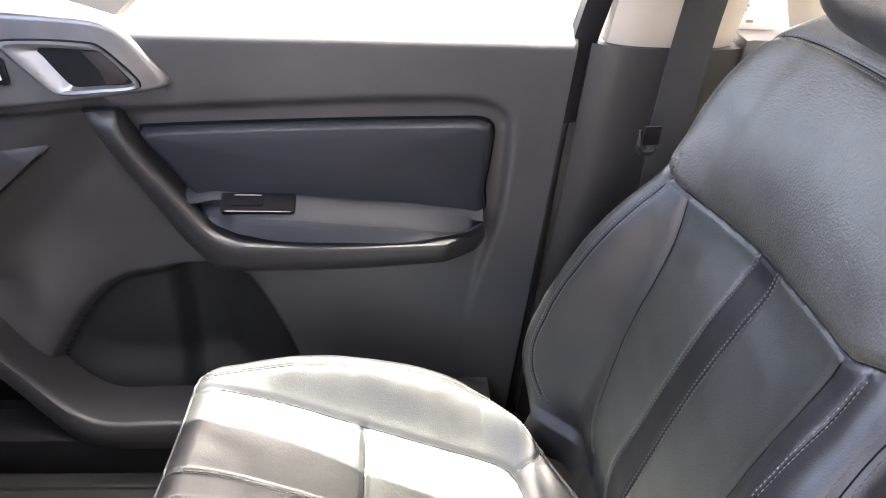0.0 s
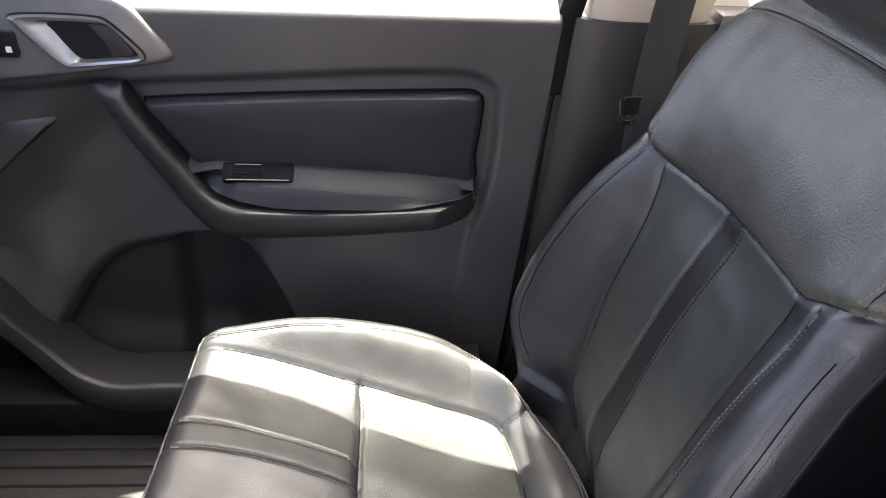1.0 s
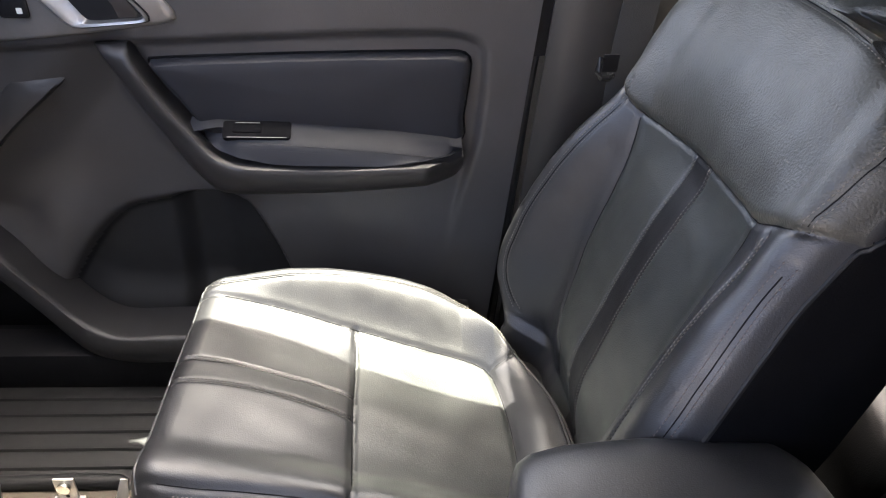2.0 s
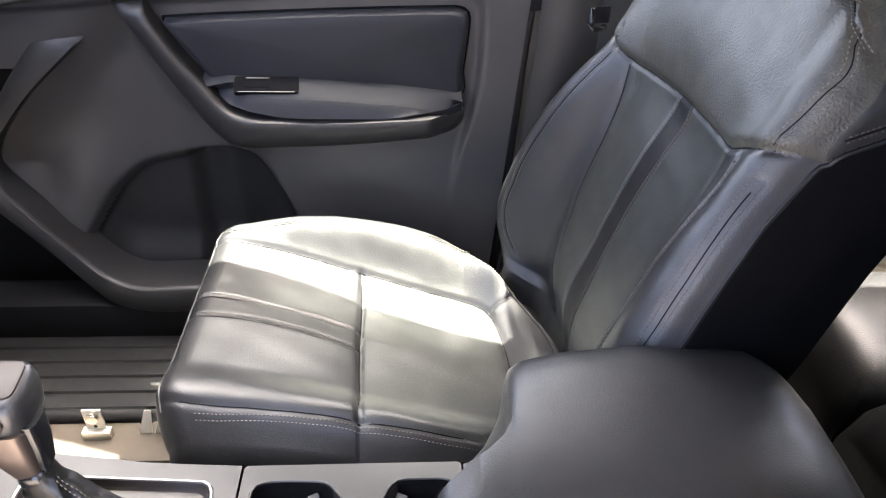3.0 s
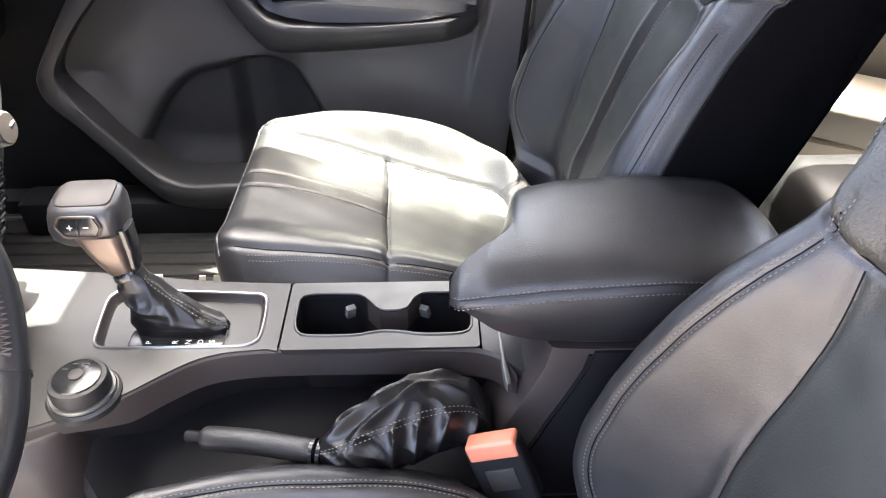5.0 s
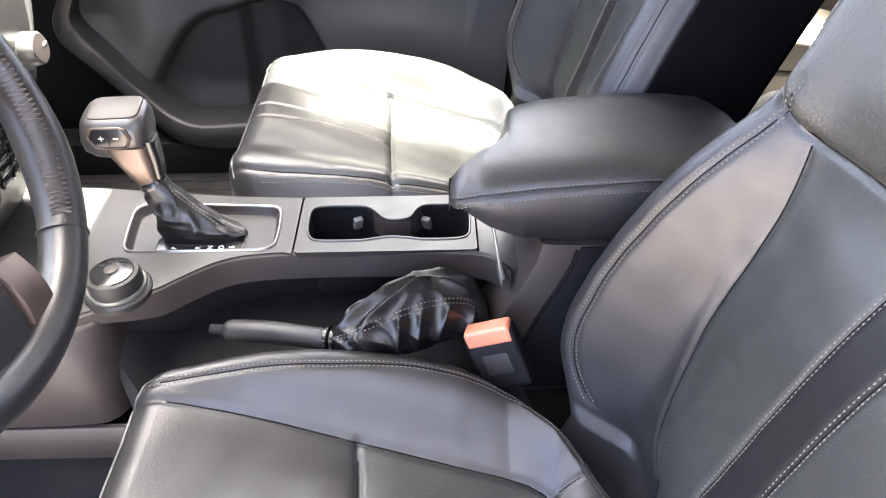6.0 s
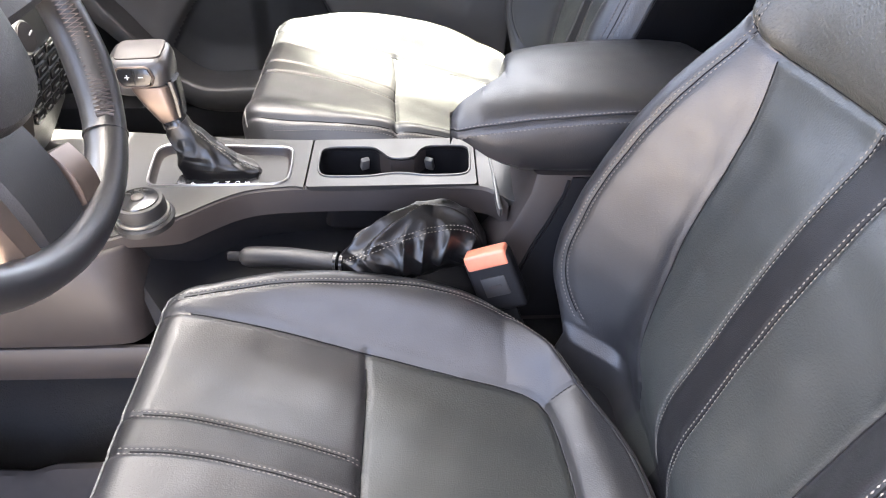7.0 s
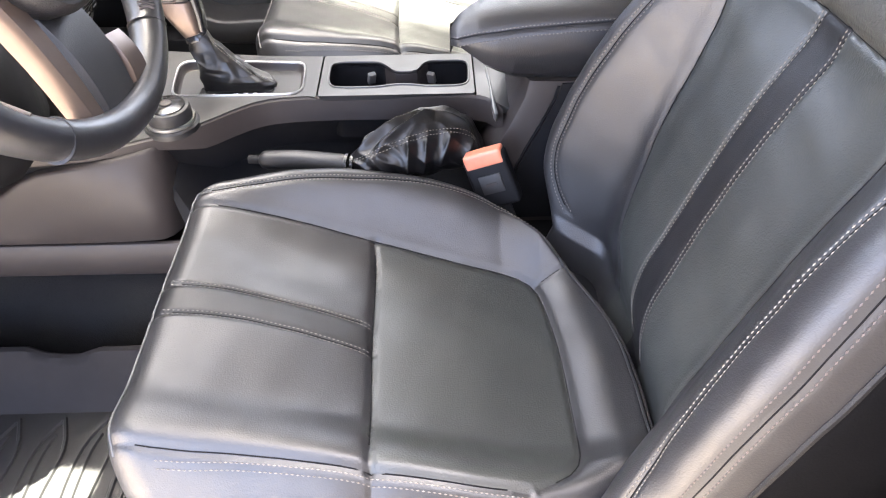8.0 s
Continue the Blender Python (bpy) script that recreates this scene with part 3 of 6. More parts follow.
def back_d(s, w, detail=True):
    W, c, sh, mid = knots(BS, B_W, s), knots(BS, B_CREST, s), knots(BS, B_SHOULDER, s), knots(BS, B_MID, s)
    V, ridge, rib_w, rib = knots(BS, B_W_NEAR, s), knots(BS, B_RIDGE, s), knots(BS, B_W_RIB, s), knots(BS, B_RIB, s)
    o = 0 * s
    # the foot of the middle tucks in behind the cushion
    tuck = 0.012 * np.clip((0.13 - s) / 0.18, 0, 1)**2
    mid, sh = mid - tuck, sh - 0.6 * tuck
    kx = np.stack([-V - 0.012, -V - 0.006, -V, -rib_w, -0.158 + o, -0.075 + o, np.minimum(0.075, W - 0.085), np.minimum(0.133, W - 0.045), W, W + 0.017, W + 0.030], 1)
    kd = np.stack([ridge - 0.030, ridge - 0.010, ridge, rib, sh, mid, mid, sh, c, c - 0.024, c - 0.050], 1)
    d = hermite(kx, kd, w)
    if detail:
        S = np.broadcast_to(s[:, None], w.shape)
        top = S > np.interp(-w, -BACK_TOP_LOW[:, 0], BACK_TOP_LOW[:, 1])
        d = d + np.where(top, 0.006 * np.clip(seg_dist(w, S, BACK_TOP_LOW) / 0.012, 0, 1)**0.5, 0)
        d = d + groove(seg_dist(w, S, BACK_TOP_LOW), 0.0034, 0.0042)
        for line in (BACK_FAR, BACK_NEAR):
            d = d + groove(seg_dist(w, S, line), 0.0030, 0.0040)
        for line in (BACK_STRIP_A, BACK_STRIP_B):
            d = d + groove(seg_dist(w, S, line), 0.0028, 0.0035)
        for line in (BACK_CREST_FAR, BACK_CREST_NEAR, BACK_OUTER_NEAR, BACK_OUTER_FAR, BACK_SHOULDER, BACK_SHOULDER_FAR):
            d = d + groove(seg_dist(w, S, line), 0.0024, 0.0035)
        d = d + groove(seg_dist(w, S, BACK_TOP), 0.0035, 0.0045)
        d = d + 0.0010 * np.sin(S * 29 + 0.6) * np.sin(w * 31 + 1.1) + 0.0004 * np.sin(S * 90 + w * 37) * np.sin(w * 71 - S * 33)
    return d


def back_point(s, w, d):
    return B_O + s[..., None] * B_U + d[..., None] * B_N + w[..., None] * np.array([0, 1.0, 0])


def build_back(seat):
    s = np.linspace(-0.14, 0.575, 270)
    turn = np.linspace(0, 1, 12)[1:] * math.pi / 2
    R = 0.045
    s_all = np.concatenate([s, 0.575 + R * np.sin(turn)])
    fall = np.concatenate([0 * s, R * (1 - np.cos(turn))])
    se = np.minimum(s_all, 0.585)
    W, V = knots(BS, B_W, se) + 0.030, knots(BS, B_W_NEAR, se) + 0.012
    t = np.linspace(-1, 1, 206)[None]
    w = np.where(t > 0, W[:, None], V[:, None]) * t
    E = np.broadcast_to(se[:, None], w.shape).copy()
    lines = (BACK_STRIP_A, BACK_STRIP_B, BACK_FAR, BACK_NEAR, BACK_TOP_LOW, BACK_TOP)
    w2, E2, on = snap(w, E, lines, 0.00135)
    flat_rows = len(s) - 2
    on[flat_rows:] = False
    on[:1], on[:, :1], on[:, -1:] = False, False, False
    w, E2 = np.where(on, w2, w), np.where(on, E2, E)
    d = back_d(E2.ravel(), w.reshape(-1, 1)).reshape(w.shape) - fall[:, None]
    # rounded shoulders
    lim = np.where(w > 0, W[:, None], V[:, None])
    q = np.clip((np.abs(w) / lim - 0.6) / 0.4, 0, 1)
    base_s = np.broadcast_to(s_all[:, None], w.shape) + (E2 - E)
    up = np.clip((base_s - 0.46) / 0.16, 0, 1)
    S = base_s - 0.075 * q**2 * up
    top = back_point(S, w, d)
    near, far = [], []
    SIDE = 16
    back_off = 0.155 * (np.arange(1, SIDE + 1) / SIDE)**1.2
    for k in back_off:
        o = np.interp(k, [0, 0.006, 0.03, 0.09, 0.155], [0.0, 0.003, 0.002, -0.003, -0.020])
        dn = d[:, :1] - k
        near.append(back_point(S[:, :1], w[:, :1] - o, np.maximum(dn, -0.15)))
        far.append(back_point(S[:, -1:], w[:, -1:] + o, np.maximum(d[:, -1:] - k, -0.15)))
    P = np.concatenate(near[::-1] + [top] + far, 1)
    U = np.stack([w, base_s], -1)
    U = np.concatenate([U[:, :1]] * SIDE + [U] + [U[:, -1:]] * SIDE, 1)
    pad = np.zeros((len(U), SIDE), bool)
    on = np.concatenate([pad, on, pad], 1)
    hide_edge = lambda q: np.clip((q - 0.405) * 1.0, 0, 0.15)      # how far the leather reaches round the shoulder's side

    def classify(cw, cs, col):
        low = np.interp(-cw, -BACK_TOP_LOW[:, 0], BACK_TOP_LOW[:, 1])
        high = np.interp(-cw, -BACK_TOP[:, 0], BACK_TOP[:, 1])
        c = np.full(cw.shape, 0)
        a_, b_ = (np.interp(cs, L[::-1, 1], L[::-1, 0]) for L in (BACK_STRIP_A, BACK_STRIP_B))
        c[(cw < a_) & (cw > b_)] = 1
        c[cw > np.interp(cs, BACK_FAR[::-1, 1], BACK_FAR[::-1, 0])] = 2
        c[cw < np.interp(cs, BACK_NEAR[::-1, 1], BACK_NEAR[::-1, 0])] = 3
        c[cs > low] = 4
        c[cs > high] = 5
        offs = np.concatenate([[0], back_off])
        k_near = offs[np.clip(SIDE - col, 0, SIDE)]
        k_far = offs[np.clip(col - (P.shape[1] - SIDE - 1) + 1, 0, SIDE)]
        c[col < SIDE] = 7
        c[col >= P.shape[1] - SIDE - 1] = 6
        c[(col < SIDE) & (k_near <= hide_edge(cs) + 0.004)] = 3
        c[(col >= P.shape[1] - SIDE - 1) & (k_far <= hide_edge(cs) + 0.004)] = 4
        return c

    names = ["back_insert", "back_strip", "back_bolster", "back_bolster_near", "shoulder_panel", "top_cap", "back_side", "back_side_near"]
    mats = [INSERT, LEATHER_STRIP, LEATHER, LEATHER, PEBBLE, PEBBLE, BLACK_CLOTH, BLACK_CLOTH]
    made = grid_parts(P, U, on, classify, names, mats, seat, {"back_strip": "darker leather strip between two stitched seams"})
    made["back_bolster_near"].name, made["back_side_near"].name = "back_bolster", "back_side"
    lines = []
    def sew(line, off):
        line = np.asarray(line, float)
        tan = np.gradient(line, axis=0)
        nor = np.stack([-tan[:, 1], tan[:, 0]], 1)
        nor /= np.linalg.norm(nor, axis=1)[:, None] + 1e-9
        l2 = line + nor * (off or 0.0)
        l2 = l2[(l2[:, 0] < knots(BS, B_W, l2[:, 1]) + 0.050) & (-l2[:, 0] < knots(BS, B_W_NEAR, l2[:, 1]) + 0.009)]
        ww, ss = l2[:, 0], l2[:, 1]
        dd = back_d(ss, ww[:, None])[:, 0]
        e = 0.003
        dw = (back_d(ss, ww[:, None] + e)[:, 0] - dd) / e
        ds = (back_d(ss + e, ww[:, None])[:, 0] - dd) / e
        N = B_N[None] - dw[:, None] * np.array([[0, 1.0, 0]]) - ds[:, None] * B_U[None]
        q2 = np.clip((np.abs(ww) / (np.where(ww > 0, knots(BS, B_W, ss) + 0.030, knots(BS, B_W_NEAR, ss) + 0.012)) - 0.6) / 0.4, 0, 1)
        u2 = np.clip((ss - 0.46) / 0.16, 0, 1)
        pts = back_point(ss - 0.075 * q2**2 * u2, ww, dd + 0.0006)
        if off is None:
            part("seam", seam_line((pts - N / np.linalg.norm(N, axis=1)[:, None] * 0.0004)[1:-1]), SEAM, seat)
        else:
            lines.append(stitches(pts, N))
    for line in (BACK_STRIP_A, BACK_STRIP_B, BACK_CREST_FAR, BACK_CREST_NEAR, BACK_TOP, BACK_FAR, BACK_NEAR, BACK_TOP_LOW, BACK_OUTER_NEAR, BACK_OUTER_FAR, BACK_SHOULDER, BACK_SHOULDER_FAR):
        sew(line, None)
    for o in (-0.0029, 0.0029):
        for line in (BACK_STRIP_A, BACK_STRIP_B, BACK_CREST_FAR, BACK_CREST_NEAR, BACK_TOP):
            sew(line, o)
    for line in (BACK_SHOULDER, BACK_SHOULDER_FAR):
        sew(line, 0.0029)
        sew(line, -0.0029)
    tagged(part("back_stitching", merge(lines), THREAD, seat, "pale grey thread along the seams"), kind="stuff")
    lines.clear()
    for line in (BACK_OUTER_NEAR, BACK_OUTER_FAR):
        sew(line, 0.0036)
        sew(line, -0.0036)
    tagged(part("edge_stitching", merge(lines), DARK_THREAD, seat, "dark thread along the outer seams"), kind="stuff")
    rows_s = base_s[:, 0]
    edge = np.array([[np.interp(h, np.concatenate([[0], back_off]), P[i, SIDE::-1, j]) for j in range(3)] for i, h in enumerate(hide_edge(rows_s))])
    part("piping", tube(edge[2:-12:2] + (0, -0.001, 0), 0.0026, 6), LEATHER_STRIP, seat, "dark piping along the edge of the side")
    part("piping", tube(P[2:-8:2, P.shape[1] - SIDE - 1], 0.0030, 6), LEATHER, seat)
    seam_side = np.array([[np.interp(max(0.0, h - 0.022), np.concatenate([[0], back_off]), P[i, SIDE::-1, j]) for j in range(3)] for i, h in enumerate(hide_edge(rows_s))])
    pick = (rows_s > 0.43) & (rows_s < 0.53)
    part("seam", seam_line(seam_side[pick] + (0, -0.0008, 0)), SEAM, seat)
    tagged(part("side_stitching", merge([stitches(seam_side[pick] + (0, -0.001, q), np.tile([0, -1.0, 0.1], (int(pick.sum()), 1))) for q in (-0.003, 0.003)]), DARK_THREAD, seat, "dark thread along the shoulder's side seam"), kind="stuff")
    # moulded shell behind
    shell = []
    for ss, hw, th in ((-0.10, 0.19, 0.10), (0.0, 0.225, 0.12), (0.2, 0.235, 0.12), (0.42, 0.235, 0.11), (0.54, 0.20, 0.09), (0.60, 0.14, 0.06)):
        a = np.linspace(0, 2 * math.pi, 24, endpoint=False)
        ww = hw * np.sign(np.cos(a)) * np.abs(np.cos(a))**0.5
        dd = -0.125 - th / 2 * 0.35 + th / 2 * 0.7 * np.sign(np.sin(a)) * np.abs(np.sin(a))**0.5
        shell.append(back_point(np.full(24, ss), ww, dd))
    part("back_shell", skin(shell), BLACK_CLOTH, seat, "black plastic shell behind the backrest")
    # headrest on two posts
    for w0 in (-0.07, 0.07):
        p0, p1 = back_point(np.array(0.57), np.array(w0), np.array(-0.06)), back_point(np.array(0.70), np.array(w0), np.array(-0.05))
        part("headrest_post", tube([p0, p1], 0.006, 10, up=(0, 1, 0)), CHROME, seat, "chrome headrest post")
    rings = []
    for k in np.linspace(-1, 1, 21):
        e = max(0.03, (1 - abs(k)**3.5))**0.5
        a = np.linspace(0, 2 * math.pi, 28, endpoint=False)
        ss = 0.660 + 0.100 * e * np.sign(np.sin(a)) * np.abs(np.sin(a))**0.7
        dd = 0.022 + 0.060 * e * np.sign(np.cos(a)) * np.abs(np.cos(a))**0.7
        rings.append(back_point(ss, np.full(28, 0.145 * k), dd))
    part("headrest", skin(rings), LEATHER, seat, "padded black leather headrest")


SEAT_Y_FAR, SEAT_Y_NEAR = 0.335, -0.435
front_seat = thing("front_seat", "black leather passenger seat with grey double stitching, partly in sun", "car seat", (0, SEAT_Y_FAR, 0), "front seats")
build_cushion(front_seat)
build_back(front_seat)
driver_seat = copy_thing(front_seat, pose(-0.012, SEAT_Y_NEAR, 0))
tagged(driver_seat, "black leather driver's seat with grey double stitching, in shade")


# ---- cabin structure ----
def quad_sheet(fn, us, vs, thickness, normal):
    """A curved sheet with thickness: fn(u, v) gives a point."""
    P = np.array([[fn(u, v) for v in vs] for u in us], float)
    n, m = P.shape[:2]
    Q = P + np.asarray(normal) * thickness
    idx = np.arange(n * m).reshape(n, m)
    F = []
    for i in range(n - 1):
        for j in range(m - 1):
            a, b, c, d = idx[i, j], idx[i, j + 1], idx[i + 1, j + 1], idx[i + 1, j]
            F.append((a, b, c, d))
            F.append((d + n * m, c + n * m, b + n * m, a + n * m))
    rim = list(idx[0, :]) + list(idx[1:, -1]) + list(idx[-1, -2::-1]) + list(idx[-2:0, 0])
    for a, b in zip(rim, rim[1:] + rim[:1]):
        F.append((b, a, a + n * m, b + n * m))
    return np.concatenate([P.reshape(-1, 3), Q.reshape(-1, 3)]), F


MID = -0.05
ground = part("ground", slab([(-400, -400), (400, -400), (400, 400), (-400, 400)], -0.62, -0.60), CONCRETE, None, smooth=False)
tagged(ground, "brown sunlit yard beside the vehicle", "ground", kind="structure")

# Unseen dark wall, added to cut the daylight from the driver's side.
shade_wall = part("shade_wall", box(-0.15, 6, -1.60, -1.42, -0.6, 1.20, 0.02), mat("shade_wall_brown", (0.045, 0.036, 0.030), 0.9, vary=2, grain=0.4, grain_scale=40), None)
tagged(shade_wall, "unseen dark wall added to shade the driver's side", "wall", kind="structure")
# floor pan with raised tunnel
def floor_z(y):
    return 0.075 + 0.17 * max(0.0, 1 - ((y - MID) / 0.27)**4) if abs(y - MID) < 0.27 else 0.075


floor = part("floor", quad_sheet(lambda x, y: (x, y, floor_z(y)), np.linspace(-1.0, 1.25, 3), np.linspace(-0.78, 0.70, 90), 0.04, (0, 0, -1)), CARPET, None)
tagged(floor, "dark grey carpet on the cabin floor", "floor", kind="structure")
firewall = part("firewall", box(-1.05, -1.0, -0.80, 0.74, 0.0, 0.95, 0.01), DARK, None)
tagged(firewall, "dark firewall at the front of the footwell", "firewall", kind="structure")
kick_panel = part("kick_panel", box(-1.02, -0.44, 0.752, 0.775, 0.0, 0.72, 0.008), CARPET, None)
tagged(kick_panel, "dark carpeted side of the passenger footwell", "panel", kind="structure")
# roof over the seats; its side rails run down into the windscreen pillars
# The middle juts forward to x -0.46, an added shape that shades the footwell.
roof = part("roof", slab([(-0.27, -0.13), (-0.27, -0.58), (-0.20, -0.66), (1.35, -0.66), (1.35, 0.58), (-0.20, 0.56), (-0.27, 0.53), (-0.27, 0.20), (-0.46, 0.17), (-0.46, -0.10)], 1.30, 1.36, 0.02), HEADLINER, None)
tagged(roof, "pale cloth headliner under the roof", "roof", kind="structure")
for sgn, off in ((1, 0.0), (-1, -0.10)):
    # The lower edge is pulled down ahead of x -0.2 to keep sun off the passenger mat.
    low = smooth_curve([(1.35, 0.60, 1.19), (0.66, 0.60, 1.20), (0.55, 0.60, 1.255), (0.42, 0.612, 1.250), (0.31, 0.606, 1.255), (0.19, 0.610, 1.205), (0.10, 0.625, 1.195), (0.03, 0.635, 1.172), (-0.05, 0.643, 1.168), (-0.14, 0.645, 1.185), (-0.20, 0.655, 1.085), (-0.245, 0.668, 0.925), (-0.285, 0.680, 0.848), (-0.33, 0.688, 0.845), (-0.37, 0.690, 0.862), (-0.47, 0.70, 0.850), (-0.95, 0.72, 0.80)], 60)
    top = smooth_curve([(1.35, 0.49, 1.33), (0.62, 0.49, 1.335), (0.45, 0.52, 1.335), (0.30, 0.54, 1.335), (0.10, 0.54, 1.335), (-0.05, 0.54, 1.33), (-0.20, 0.545, 1.30), (-0.30, 0.555, 1.24), (-0.42, 0.565, 1.15), (-0.60, 0.60, 1.02), (-1.0, 0.65, 0.85)], 60)
    R = []
    for l, t in zip(low, top):
        m_ = (l + t) / 2 + (0, 0.02, 0.02)
        R.append([(l[0], sgn * l[1] + off, l[2]), (m_[0], sgn * (m_[1] + 0.02) + off, m_[2] + 0.02), (t[0], sgn * t[1] + off, t[2] + 0.02), (t[0], sgn * t[1] + off, t[2] - 0.005), (l[0], sgn * (l[1] - 0.03) + off, l[2] + 0.005)])
    rail = part("roof_rail", skin(R), BEIGE, None)
    tagged(rail, "beige trim along the roof rail and windscreen pillar", "trim", kind="structure")
def screen_point(u, v):
    y = -0.05 + (0.63 - 0.08 * v) * u
    return (-1.0 + 0.74 * v - 0.10 * u * u * (1 - v) + 0.05 * u * u * v, y, 0.935 + 0.385 * v - 0.02 * v * u * u)


windscreen = part("windscreen", quad_sheet(screen_point, np.linspace(-1, 1, 17), np.linspace(0, 1, 9), 0.005, (-0.46, 0, 0.89)), WINDSCREEN, None)
tagged(windscreen, "clear sloping windscreen", "windscreen", kind="structure")
back_wall = part("back_wall", box(1.33, 1.38, -0.78, 0.72, 0.0, 0.92, 0.01), DARK, None)
tagged(back_wall, "dark rear cabin wall behind the bench", "wall", kind="structure")
# sill under the open driver's door
sill = part("door_sill", box(-0.95, 0.34, -0.86, -0.76, -0.05, 0.11, 0.015), PAINT, None)
tagged(sill, "painted door sill under the open driver's door", "sill", kind="structure")
sill = part("door_sill", box(-0.95, 1.3, 0.70, 0.80, -0.05, 0.11, 0.015), DARK, None)
tagged(sill, "dark door sill on the passenger side", "sill", kind="structure")

# centre pillar on the passenger side
pillar = thing("centre_pillar", "centre pillar with dark lower and beige upper trim", "pillar", (0, 0, 0), kind="structure")
def pillar_sheet(x0, x1, z0, z1, lean0, lean1, y0, y1, bulge):
    def f(u, v):
        x = x0 + (x1 - x0) * u + lean0 + (lean1 - lean0) * v
        return (x, y0 + (y1 - y0) * v - bulge * (1 - (2 * u - 1)**4), z0 + (z1 - z0) * v)
    return quad_sheet(f, np.linspace(0, 1, 14), np.linspace(0, 1, 10), 0.05, (0, 1, 0))


part("lower_trim", pillar_sheet(0.285, 0.50, 0.10, 0.815, -0.02, 0.015, 0.715, 0.695, 0.02), PILLAR_TRIM, pillar, "dark plastic lower pillar trim")
part("upper_trim", pillar_sheet(0.305, 0.475, 0.812, 1.30, 0.015, 0.05, 0.700, 0.60, 0.018), BEIGE, pillar, "beige upper pillar trim")
part("seal", tube([(0.288, 0.722, 0.80), (0.275, 0.712, 0.64), (0.262, 0.715, 0.35), (0.25, 0.72, 0.12)], 0.009, 8), RUBBER, pillar, "black rubber door seal")
part("seal", tube([(0.268, 0.728, 0.80), (0.258, 0.722, 0.64), (0.243, 0.725, 0.35), (0.23, 0.73, 0.12)], 0.006, 8), RUBBER, pillar)
pillar_near = thing("centre_pillar", "centre pillar on the driver's side, dark trim", "pillar", (0, 0, 0), kind="structure")
part("lower_trim", box(0.40, 0.60, -0.84, -0.78, 0.0, 0.82, 0.02), DOOR_SOFT, pillar_near)
part("upper_trim", turned(box(0.42, 0.56, -0.03, 0.03, 0.0, 0.52, 0.02), pose(0, -0.79, 0.81, -14)), BEIGE, pillar_near)
rear_side = part("rear_side_wall", box(0.60, 1.35, -0.84, -0.78, 0.0, 0.82, 0.02), DOOR_SOFT, None)
tagged(rear_side, "dark rear door trim on the driver's side", "door trim", kind="structure")
# Unseen panes with an invented dark tint, added to hold daylight off the rear.
side_pane = part("rear_window", turned(box(0.60, 1.34, 0.0, 0.004, 0.0, 0.42, 0), pose(0, -0.81, 0.815, -16)), TINTED, None, smooth=False)
tagged(side_pane, "unseen rear side window, tinted to dim the rear cabin", "window", kind="structure")
back_pane = part("back_window", turned(box(-0.004, 0.0, -0.72, 0.66, 0.0, 0.42, 0), pose(1.355, 0, 0.91, 0, -6, 0)), TINTED, None, smooth=False)
tagged(back_pane, "unseen back window, tinted to dim the rear cabin", "window", kind="structure")
rear_door = thing("rear_door", "dark rear passenger door trim", "door", (0, 0, 0), kind="structure")
part("panel", box(0.50, 1.33, 0.70, 0.76, 0.0, 0.80, 0.02), DOOR_SOFT, rear_door)
part("panel_cap", box(0.50, 1.33, 0.68, 0.74, 0.78, 0.83, 0.012), DOOR_SOFT, rear_door)
for name, drop0, drop1, out in (("pocket_panel", 0.0, 0.062, 0.460), ("pocket_base", 0.066, 0.24, 0.452)):
    R = []
    for x in np.linspace(0.66, 1.30, 20):
        t_ = np.interp(x, [0.66, 0.76, 0.86, 0.96, 1.30], [0.452, 0.446, 0.424, 0.398, 0.33])
        a_, b_ = t_ - drop0, max(0.12, t_ - drop1 - 0.08 * max(0.0, x - 0.78))
        R.append([(x, 0.705, a_), (x, out + 0.012, a_), (x, out + 0.003, a_ - 0.003), (x, out, a_ - 0.010), (x, out, b_ + 0.006), (x, out + 0.006, b_), (x, 0.705, b_)])
    part(name, skin(R), BEIGE if drop0 else mat("beige_grey_trim", (0.30, 0.27, 0.225), 0.6, grain=0.2, grain_scale=600), rear_door, "beige plastic door pocket")


# ---- passenger door ----
STEP = smooth_curve([(-0.62, 0.690), (-0.50, 0.696), (-0.402, 0.704), (-0.243, 0.715), (-0.04, 0.728), (0.10, 0.734), (0.160, 0.731), (0.191, 0.715), (0.199, 0.685),
                     (0.194, 0.56), (0.168, 0.435), (0.140, 0.243), (0.13, 0.12)], 120)
STEP_POLY = np.concatenate([STEP, [(-0.8, 0.12), (-0.8, 0.69)]])
BOWL = smooth_curve([(-0.375, 0.69), (-0.42, 0.655), (-0.475, 0.605), (-0.54, 0.52), (-0.60, 0.45), (-0.63, 0.40), (-0.55, 0.30), (-0.47, 0.215), (-0.36, 0.20),
                     (-0.225, 0.21), (-0.215, 0.34), (-0.225, 0.468), (-0.28, 0.53), (-0.33, 0.61)], 120, True)
DOME = smooth_curve([(-0.215, 0.425), (-0.28, 0.424), (-0.345, 0.414), (-0.418, 0.394), (-0.478, 0.340), (-0.540, 0.238), (-0.53, 0.19), (-0.40, 0.165), (-0.20, 0.165), (-0.12, 0.20), (-0.14, 0.30), (-0.185, 0.40)], 80, True)


def step01(sd, w):
    t = np.clip(sd / w * 0.5 + 0.5, 0, 1)
    return t * t * (3 - 2 * t)


def signed(px, pz, poly):
    d = seg_dist(px, pz, np.concatenate([poly, poly[:1]]))
    return np.where(inside(px, pz, poly), d, -d)


